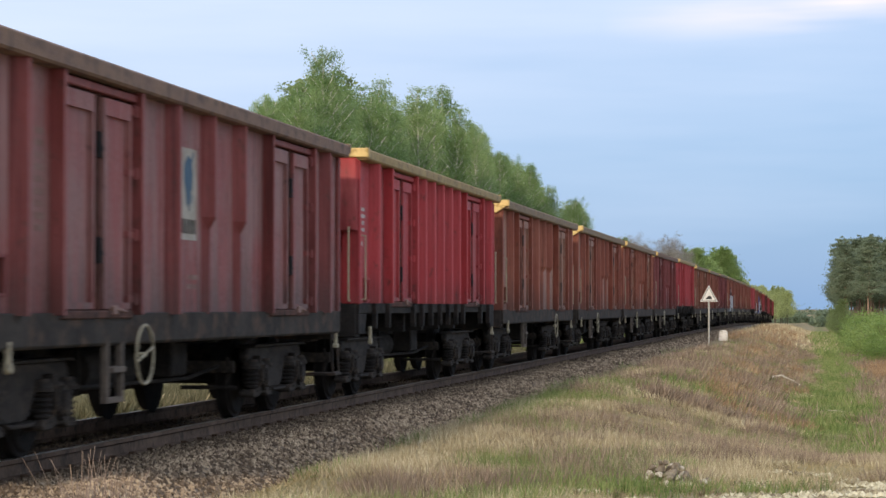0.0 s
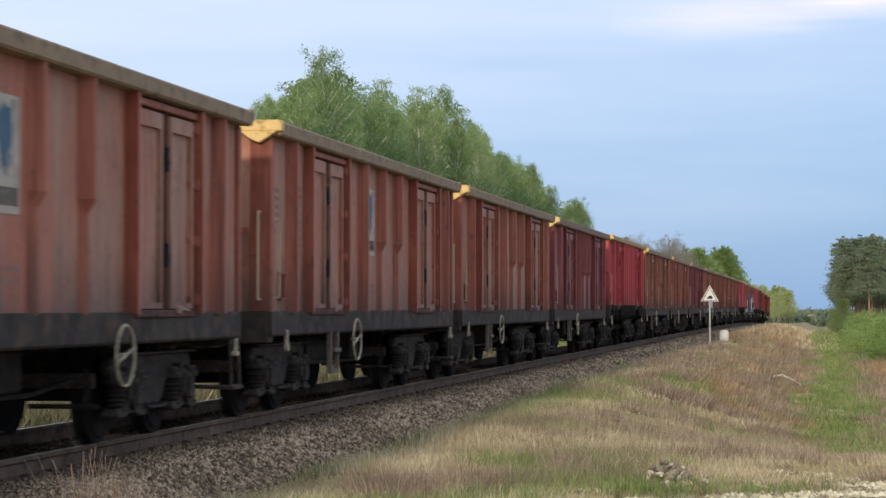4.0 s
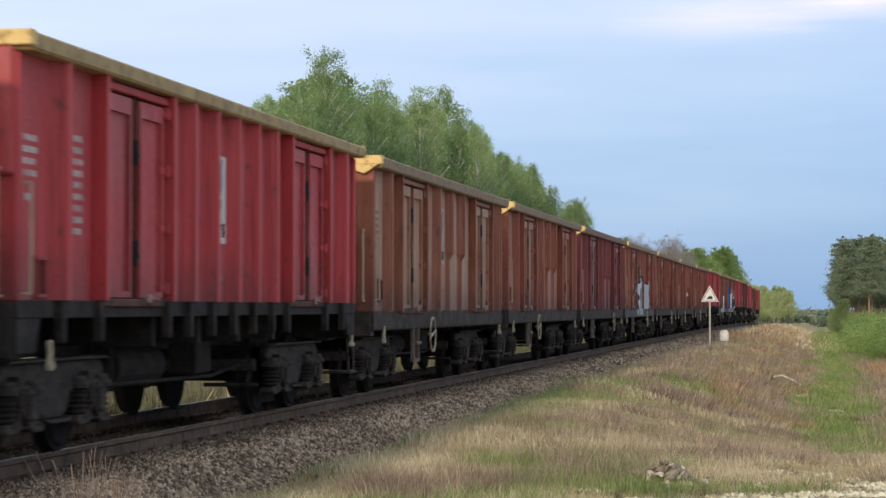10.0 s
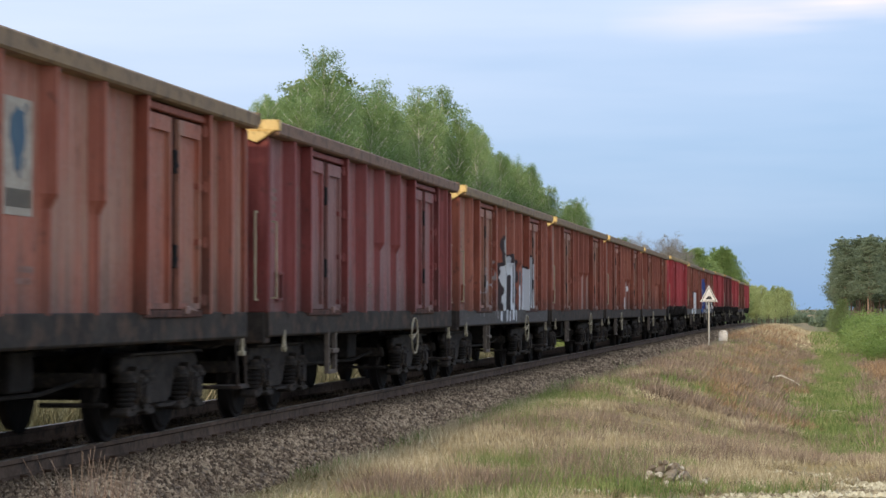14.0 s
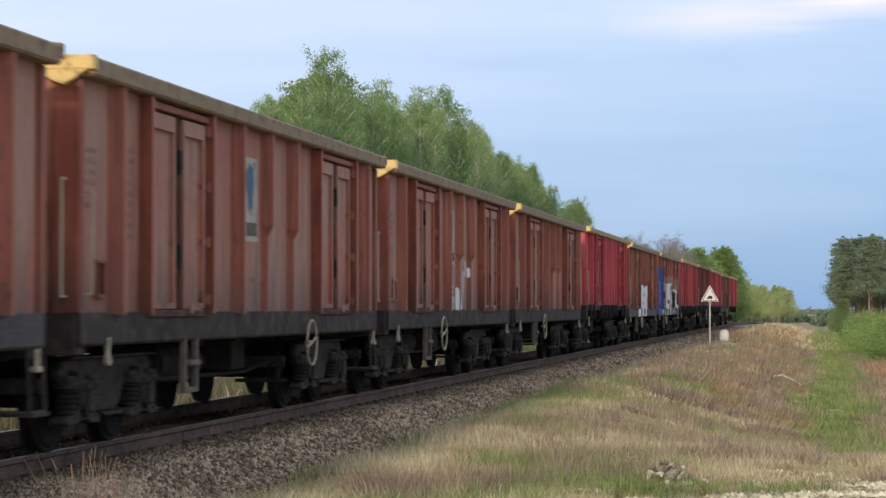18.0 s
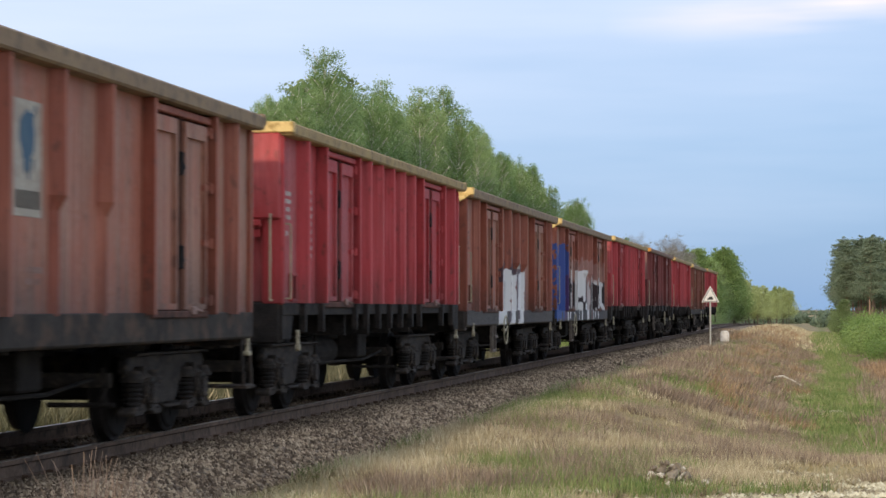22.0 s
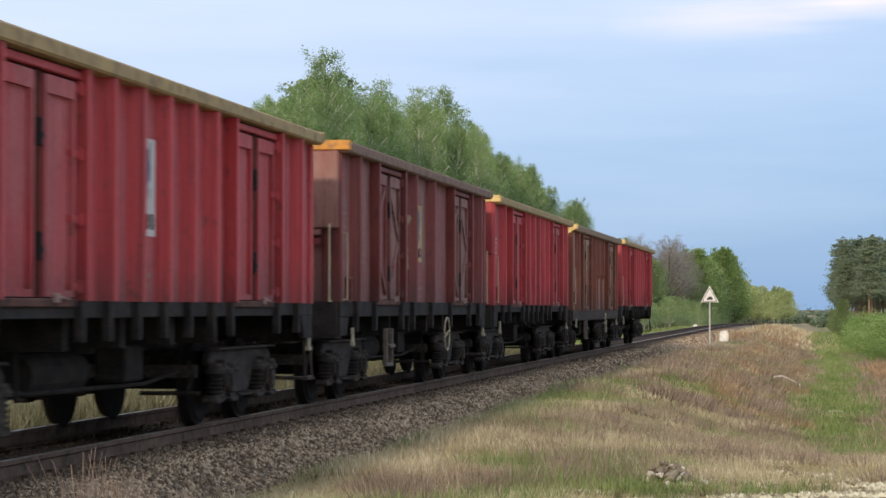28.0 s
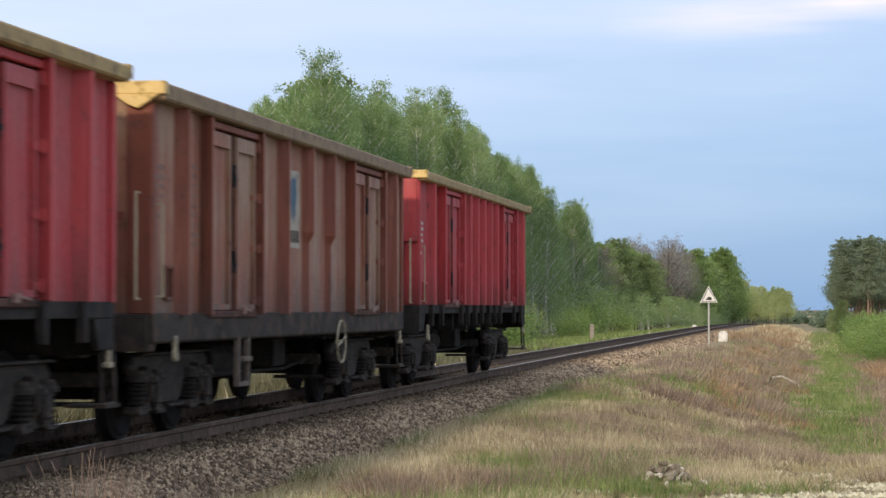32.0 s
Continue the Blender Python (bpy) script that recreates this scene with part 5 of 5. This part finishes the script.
def stones(g, count, x0, x1, y0, y1, size):
    x = g.uniform(x0, x1, count)
    y = y0 + (y1 - y0) * g.uniform(0, 1, count) ** 1.3
    ax = np.abs(x)
    z = np.where(ax < 0.6, -0.195, np.where(ax < 1.7, -0.165 - np.maximum(0, ax - 0.84) * 0.029, -0.19 - (ax - 1.7) * 0.41)) + np.array([dip(v) for v in y])
    base = np.array([(1, 0, 0), (-1, 0, 0), (0, 1, 0), (0, -1, 0), (0, 0, 1), (0, 0, -1)], float)
    V = base[None] * g.uniform(0.6, 1.3, (count, 6, 1)) * (size * g.uniform(0.6, 1.4, (count, 1, 1)))
    a = g.uniform(0, 6.28, count)
    c, s = np.cos(a)[:, None], np.sin(a)[:, None]
    tilt = g.uniform(-0.8, 0.8, count)[:, None]
    X, Y, Z = V[..., 0], V[..., 1], V[..., 2]
    Y, Z = Y * np.cos(tilt) - Z * np.sin(tilt), Y * np.sin(tilt) + Z * np.cos(tilt)
    X, Y = X * c - Y * s, X * s + Y * c
    V = np.stack([X + x[:, None], Y + y[:, None], Z + z[:, None]], -1)
    F = np.array([(0, 2, 4), (2, 1, 4), (1, 3, 4), (3, 0, 4), (2, 0, 5), (1, 2, 5), (3, 1, 5), (0, 3, 5)])
    return V, (np.arange(count)[:, None, None] * 6 + F[None]).reshape(-1, 3)


def random_tone(name, tones, rough=0.9, patch=0.6, each=0.45):
    m, n, l, bs = shader(name, rough)
    geo = n.new("ShaderNodeNewGeometry")
    co = n.new("ShaderNodeTexCoord").outputs["Object"]
    f = calc(n, l, "ADD", calc(n, l, "MULTIPLY", geo.outputs["Random Per Island"], each), calc(n, l, "MULTIPLY", ranged(n, l, noise_node(n, l, co, patch, 4), 0.3, 0.7), 1 - each))
    c = blend(n, l, ranged(n, l, f, 0.25, 0.55), tones[0], tones[1])
    c = blend(n, l, ranged(n, l, f, 0.5, 0.8), c, tones[2])
    l.new(c, bs.inputs["Base Color"])
    return m


def stone_material():
    """Crushed stone, each piece of its own tone, browned by rust and brake dust beside the rails."""
    m = random_tone("ballast_stones", ((0.11, 0.082, 0.058), (0.275, 0.208, 0.145), (0.52, 0.415, 0.29)), each=0.7)
    n, l = m.node_tree.nodes, m.node_tree.links
    b = n["Principled BSDF"]
    co = n.new("ShaderNodeTexCoord").outputs["Object"]
    sep = n.new("ShaderNodeSeparateXYZ")
    l.new(co, sep.inputs[0])
    wob = calc(n, l, "ADD", calc(n, l, "ABSOLUTE", sep.outputs[0]), calc(n, l, "MULTIPLY", noise_node(n, l, co, 1.2, 4), 0.7))
    l.new(blend(n, l, ranged(n, l, wob, 1.15, 1.95, 0.8, 0.0), b.inputs["Base Color"].links[0].from_socket, (0.062, 0.046, 0.034)), b.inputs["Base Color"])
    return m


M_STONES = stone_material()
g = np.random.RandomState(4)
A = [stones(g, 66000, 0.86, 2.9, 13, 62, 0.026), stones(g, 18000, 0.86, 2.9, 55, 160, 0.045), stones(g, 9000, -0.66, 0.66, 13, 60, 0.028)]
V = np.concatenate([a[0].reshape(-1, 3) for a in A])
off = np.cumsum([0] + [a[0].shape[0] * 6 for a in A])
F = np.concatenate([a[1] + o for a, o in zip(A, off)])
stuff("ballast_stones", V, F, M_STONES, "loose grey-brown ballast stones along the rails", "ballast")


def blades(g, x, y, h, w, lean=0.35):
    k = len(x)
    z = np.array([ground_z(a, b) for a, b in zip(x, y)]) - 0.01
    a = g.uniform(0, 6.28, k)
    d = np.stack([np.cos(a), np.sin(a), np.zeros(k)], 1)
    P = np.stack([x, y, z], 1)
    hh = h * g.uniform(0.45, 1.3, k)
    tip = P + np.stack([g.normal(0, lean, k) * hh, g.normal(0, lean, k) * hh, hh], 1)
    V = np.stack([P - d * w, P + d * w, tip], 1)
    return V, np.arange(3 * k).reshape(-1, 3)


def bare(x, y):
    """The trodden, lichen-grown corner beside the path, and the clearing round the sign."""
    if x < 3.7 and 91 < y < 117:
        return True
    return x > 4.6 and y - 1.6 * x + 1.5 * noise.noise((x * 0.8, y * 0.8, 2)) < 11.8


def patchy(g, count, x0, x1, y0, y1, seed, level, fall=1.4, scale=0.5):
    """Random places kept where a slow noise is above level."""
    x = g.uniform(x0, x1, count)
    y = y0 + (y1 - y0) * g.uniform(0, 1, count) ** fall
    keep = np.array([noise.noise((a * scale, b * scale * 0.6, seed)) > level and not bare(a, b) for a, b in zip(x, y)])
    x, y = x[keep], y[keep]
    x = x + np.array([1.1 * noise.noise((b * 0.16, seed + 7.3, 0)) * min(1, max(0, (a - 2.6) / 2)) for a, b in zip(x, y)])
    return x, y


def sward(name, spots, h, w, tones, label, lean=0.35, seed=1):
    g = np.random.RandomState(seed)
    V, F, o = [], [], 0
    for (x, y), hs, ws in zip(spots, h, w):
        v, f = blades(g, x, y, hs, ws, lean)
        V.append(v.reshape(-1, 3)), F.append(f + o)
        o += len(x) * 3
    stuff(name, np.concatenate(V), np.concatenate(F), random_tone(name, tones, 0.85, 0.8), label, "grass")


def tussocks(name, g, spots, per, rad, h, w, tones, label, flare=0.7, patch=0.8):
    """Clumps of blades that lean outwards from their middle, low at the rim."""
    V = []
    for (x, y), n, r0, h0, w0 in zip(spots, per, rad, h, w):
        k = len(x)
        size = g.uniform(0.55, 1.35, k)
        z = np.array([ground_z(a, b) for a, b in zip(x, y)]) - 0.015
        a, q = g.uniform(0, 6.28, (k, n)), np.sqrt(g.uniform(0, 1, (k, n)))
        r = r0 * size[:, None] * q
        ox, oy = np.cos(a) * r, np.sin(a) * r
        hh = h0 * size[:, None] * (1.05 - 0.75 * q * q) * g.uniform(0.6, 1.25, (k, n))
        P = np.stack([x[:, None] + ox, y[:, None] + oy, np.repeat(z[:, None], n, 1)], -1)
        lean = flare * q * hh
        tip = P + np.stack([np.cos(a) * lean + g.normal(0, 0.25, (k, n)) * hh, np.sin(a) * lean + g.normal(0, 0.25, (k, n)) * hh, hh], -1)
        b = g.uniform(0, 6.28, (k, n))
        d = np.stack([np.cos(b), np.sin(b), np.zeros((k, n))], -1) * w0
        V.append(np.stack([P - d, P + d, tip], 2).reshape(-1, 3))
    V = np.concatenate(V)
    stuff(name, V, np.arange(len(V)).reshape(-1, 3), random_tone(name, tones, 0.85, patch), label, "grass")


g = np.random.RandomState(9)
DRY = ((0.31, 0.262, 0.172), (0.46, 0.405, 0.272), (0.66, 0.60, 0.43))
GREEN = ((0.105, 0.165, 0.052), (0.18, 0.245, 0.085), (0.31, 0.36, 0.15))
BROWN_WEED = ((0.175, 0.138, 0.112), (0.285, 0.225, 0.175), (0.43, 0.35, 0.265))
sward("dry_grass", [patchy(g, 60000, 2.3, 9.6, 15, 46, 0.0, -0.12), patchy(g, 40000, 2.3, 7.4, 44, 140, 0.0, -0.02), patchy(g, 2000, -10, -2.6, 30, 200, 0.0, 0.1), patchy(g, 14000, 2.2, 13, 130, 420, 0.0, -0.6)],
      (0.12, 0.14, 0.25, 0.3), (0.005, 0.012, 0.03, 0.06), DRY, "dry straw-coloured grass on the bank", 0.4, 1)
sward("green_grass", [patchy(g, 30000, 2.3, 6.9, 15, 46, 5.0, 0.08), patchy(g, 30000, 2.4, 7.4, 44, 140, 5.0, -0.02), patchy(g, 20000, 6.9, 8.8, 38, 130, 5.0, -0.2), patchy(g, 22000, -11, -2.7, 85, 230, 5.0, -0.5), patchy(g, 20000, 7.2, 15, 125, 420, 5.0, -0.5)],
      (0.15, 0.15, 0.16, 0.25, 0.35), (0.005, 0.012, 0.014, 0.03, 0.07), GREEN, "fresh green grass on the bank", 0.35, 2)
sward("short_turf", [patchy(g, 76000, 2.35, 9.8, 15, 46, 17.0, -2.0), patchy(g, 40000, 2.35, 9.0, 44, 140, 17.0, -2.0)],
      (0.07, 0.08), (0.006, 0.016), ((0.22, 0.19, 0.105), (0.325, 0.28, 0.158), (0.45, 0.385, 0.23)), "short mixed turf of grass and moss", 0.8, 6)
tussocks("heather", g, [patchy(g, 2600, 2.9, 8.2, 15, 46, 11.0, 0.03), patchy(g, 3800, 2.9, 7.0, 44, 150, 11.0, 0.0), patchy(g, 1500, 8.4, 14, 38, 130, 11.0, -0.3)],
         (80, 40, 24), (0.20, 0.34, 0.35), (0.19, 0.27, 0.3), (0.005, 0.014, 0.016), BROWN_WEED, "low reddish-brown heather and dead weeds", 0.9, 1.4)
tussocks("dry_tussocks", g, [patchy(g, 3600, 2.5, 9.8, 15, 46, 0.0, -0.02), patchy(g, 2000, 2.5, 7.6, 44, 150, 0.0, 0.08)],
         (40, 24), (0.11, 0.20), (0.17, 0.20), (0.004, 0.011), DRY, "dry straw-coloured grass tussocks", 1.0, 1.4)
tussocks("green_tussocks", g, [patchy(g, 1700, 2.4, 7.2, 15, 46, 5.0, 0.12), patchy(g, 2600, 2.5, 8.8, 44, 150, 5.0, 0.05), patchy(g, 1400, 7.0, 8.8, 36, 130, 5.0, -0.3), patchy(g, 500, -9, -2.8, 85, 200, 5.0, -0.3)],
         (40, 24, 26, 24), (0.12, 0.22, 0.25, 0.25), (0.20, 0.24, 0.22, 0.4), (0.004, 0.011, 0.011, 0.02), GREEN, "fresh green grass tussocks", 0.9, 1.4)


tussocks("rusty_weeds", g, [patchy(g, 1300, 4.6, 6.9, 46, 112, 31.0, 0.10), patchy(g, 90, 9.4, 10.6, 80, 98, 31.0, -2.0), patchy(g, 420, 2.9, 6.4, 118, 190, 31.0, 0.0)], (34, 34, 30), (0.28, 0.3, 0.4), (0.26, 0.42, 0.4), (0.013, 0.014, 0.02), ((0.21, 0.14, 0.09), (0.33, 0.225, 0.14), (0.48, 0.36, 0.225)), "rust-brown dead bracken and weeds on the bank", 0.8, 1.4)
tussocks("bank_weeds", g, [patchy(g, 2600, -9, -2.7, 16, 90, 23.0, -2.0)], (34,), (0.3,), (0.34,), (0.012,), ((0.075, 0.08, 0.05), (0.13, 0.13, 0.08), (0.21, 0.20, 0.13)), "dull grey-green weeds behind the track", 0.7, 1.4)


# darker dead clumps and pale cushions in the near grass
tussocks("dead_weeds", g, [patchy(g, 420, 3.2, 9.5, 15, 44, 41.0, 0.10), patchy(g, 420, 3.2, 7.0, 44, 120, 41.0, 0.16)], (90, 40), (0.17, 0.28), (0.16, 0.22), (0.004, 0.011), ((0.09, 0.07, 0.055), (0.165, 0.125, 0.095), (0.27, 0.21, 0.155)), "dark dead weed clumps in the dry grass", 1.0, 1.4)


def lichen():
    """Pale lichen cushions and crumbs on the bare corner."""
    g = np.random.RandomState(21)
    x, y = g.uniform(4.6, 10.5, 40000), g.uniform(15, 30, 40000)
    k = np.array([a > 4.6 and noise.noise((a * 1.7, b * 1.7, 8)) > (-0.15 if bare(a, b) else 0.34 if b - 1.6 * a < 18 else 2) for a, b in zip(x, y)])
    x, y = x[k], y[k]
    z = np.array([ground_z(a, b) for a, b in zip(x, y)])
    base = np.array([(1, 0, 0), (0, 1, 0), (-1, 0, 0), (0, -1, 0), (0, 0, 0.8), (0, 0, -0.5)])
    V = base[None] * g.uniform(0.5, 1.4, (len(x), 6, 1)) * (0.024 * g.uniform(0.5, 1.8, (len(x), 1, 1))) + np.stack([x, y, z + 0.01], 1)[:, None]
    F = np.array([(0, 1, 4), (1, 2, 4), (2, 3, 4), (3, 0, 4), (1, 0, 5), (2, 1, 5), (3, 2, 5), (0, 3, 5)])
    stuff("lichen", V, (np.arange(len(x))[:, None, None] * 6 + F).reshape(-1, 3), random_tone("lichen", ((0.17, 0.14, 0.10), (0.46, 0.43, 0.30), (0.68, 0.65, 0.50)), 0.95, 1.6), "pale lichen cushions on bare sandy ground", "lichen")


lichen()


def stick(name, pts, r, mat, label):
    ob = new(name, mesh(f"{name}{pts[0]}", lambda bm: [tube(bm, a, b, r * (1 - 0.2 * i), 6, r * (0.8 - 0.2 * i)) for i, (a, b) in enumerate(zip(pts, pts[1:]))]))
    ob.material_slots[0].link = "OBJECT"
    ob.material_slots[0].material = mat
    return tagged(ob, label, "branch")


M_DEAD = mottled("bleached_wood", (0.62, 0.58, 0.50), (0.45, 0.41, 0.35), 6, 0.85)
M_DEADB = mottled("rotten_wood", (0.15, 0.12, 0.09), (0.33, 0.29, 0.225), 8, 0.9)
place(stick("fallen_branch", [(-0.35, 0, 0.28), (-0.1, 0.1, 0.32), (0.25, 0.3, 0.16), (0.45, 0.4, 0.02)], 0.035, M_DEAD, "bleached fallen branch lying on the grassy bank"), 6.4, 70)
place(stick("fallen_branch", [(-0.5, 0, 0.10), (0.1, 0.1, 0.12), (0.5, 0.3, 0.04)], 0.02, M_DEAD, "thin bleached branch lying in the ditch"), 7.7, 56)


def log_pile():
    r = random.Random(12)
    p = tagged(new("brushwood_heap"), "small heap of bleached rotten wood and bark", "brushwood")
    for i in range(80):
        c = Vector((r.gauss(0, 0.17), r.gauss(0, 0.12), 0))
        c.z = 0.01 + r.random() * 0.2 * math.exp(-(c.x ** 2 + c.y ** 2) * 25)
        def lump(bm):
            made = bmesh.ops.create_icosphere(bm, subdivisions=1, radius=1.0)["verts"]
            size, turn = Vector((r.uniform(0.02, 0.055), r.uniform(0.02, 0.04), r.uniform(0.012, 0.035))), Matrix.Rotation(r.uniform(0, 3.1), 3, "Z") @ Matrix.Rotation(r.uniform(-0.9, 0.9), 3, "Y")
            for v in made:
                v.co = c + turn @ Vector([q * k * r.uniform(0.65, 1.25) for q, k in zip(v.co, size)])
        part("chunk", mesh(f"chunk{i}", lump), M_DEAD if i % 4 == 0 else M_DEADB, p)
    return p


heap = place(log_pile(), 5.92, 23.3)
heap.scale = (1.15, 1.15, 1.2)


def dry_shrub(seed, h):
    r = random.Random(seed)
    p = new("dry_weed", mesh(f"weed{seed}", lambda bm: [bent(bm, [(r.gauss(0, 0.05), r.gauss(0, 0.05), -0.05), (a * 0.4, b * 0.4, h * 0.5 * s), (a, b, h * s)], 0.0018, 3) for a, b, s in [(r.gauss(0, 0.13), r.gauss(0, 0.13), r.uniform(0.4, 1.1)) for _ in range(60)]]))
    p.material_slots[0].link = "OBJECT"
    p.material_slots[0].material = M_WEED
    return tagged(p, "dry reddish-brown weed stems beside the ballast", "weed", "dry weeds")


M_WEED = mottled("weed_stems", (0.20, 0.145, 0.115), (0.31, 0.24, 0.19), 9, 0.9)
for i, (x, y) in enumerate(((3.0, 14.6), (3.1, 15.0), (2.95, 15.3), (3.25, 14.4), (2.8, 15.2), (3.2, 15.8))):
    place(dry_shrub(i, (0.72, 0.6, 0.66, 0.5, 0.45, 0.4)[i]), x, y)


# ---- the train's run ----
def along(t):
    u = t - 16
    return -(8.551 * u + 0.01367 * u * u + 0.000338 * u ** 3)


def motions():
    for k, centre, ob in WAGONS:
        rows = []
        for t in range(33):
            y = 162.65 + (1 - k) * 14.04 + centre + along(t)
            rows.append((t, pose(0, y, dip(y))))
        walk(ob, rows)
    # the tall birches lean a little in the wind
    gusts = ((0, 0), (3, -0.8), (5.5, 0.6), (8, 2.2), (11, 2.6), (14, 2.2), (17, 2.6), (19, 2.6), (22, 0.8), (24.5, 3.6), (26.5, 1.6), (28.5, -0.4), (30, -1.8), (32, -3.4))
    for ob, x, y, spin in SWAYING:
        at, turn = ob.location.copy(), Matrix.Rotation(spin, 4, "Z")
        walk(ob, [(t, Matrix.Translation(at) @ Matrix.Rotation(radians(0.11 * lean), 4, "Y") @ turn) for t, lean in gusts])
    # wheels roll without slipping
    for ws, yy in WHEELSETS:
        walk(ws, [(i / 15, pose(0, yy, WHEEL_R, math.degrees(-along(i / 15) / WHEEL_R), 0, 0)) for i in range(481)])


motions()
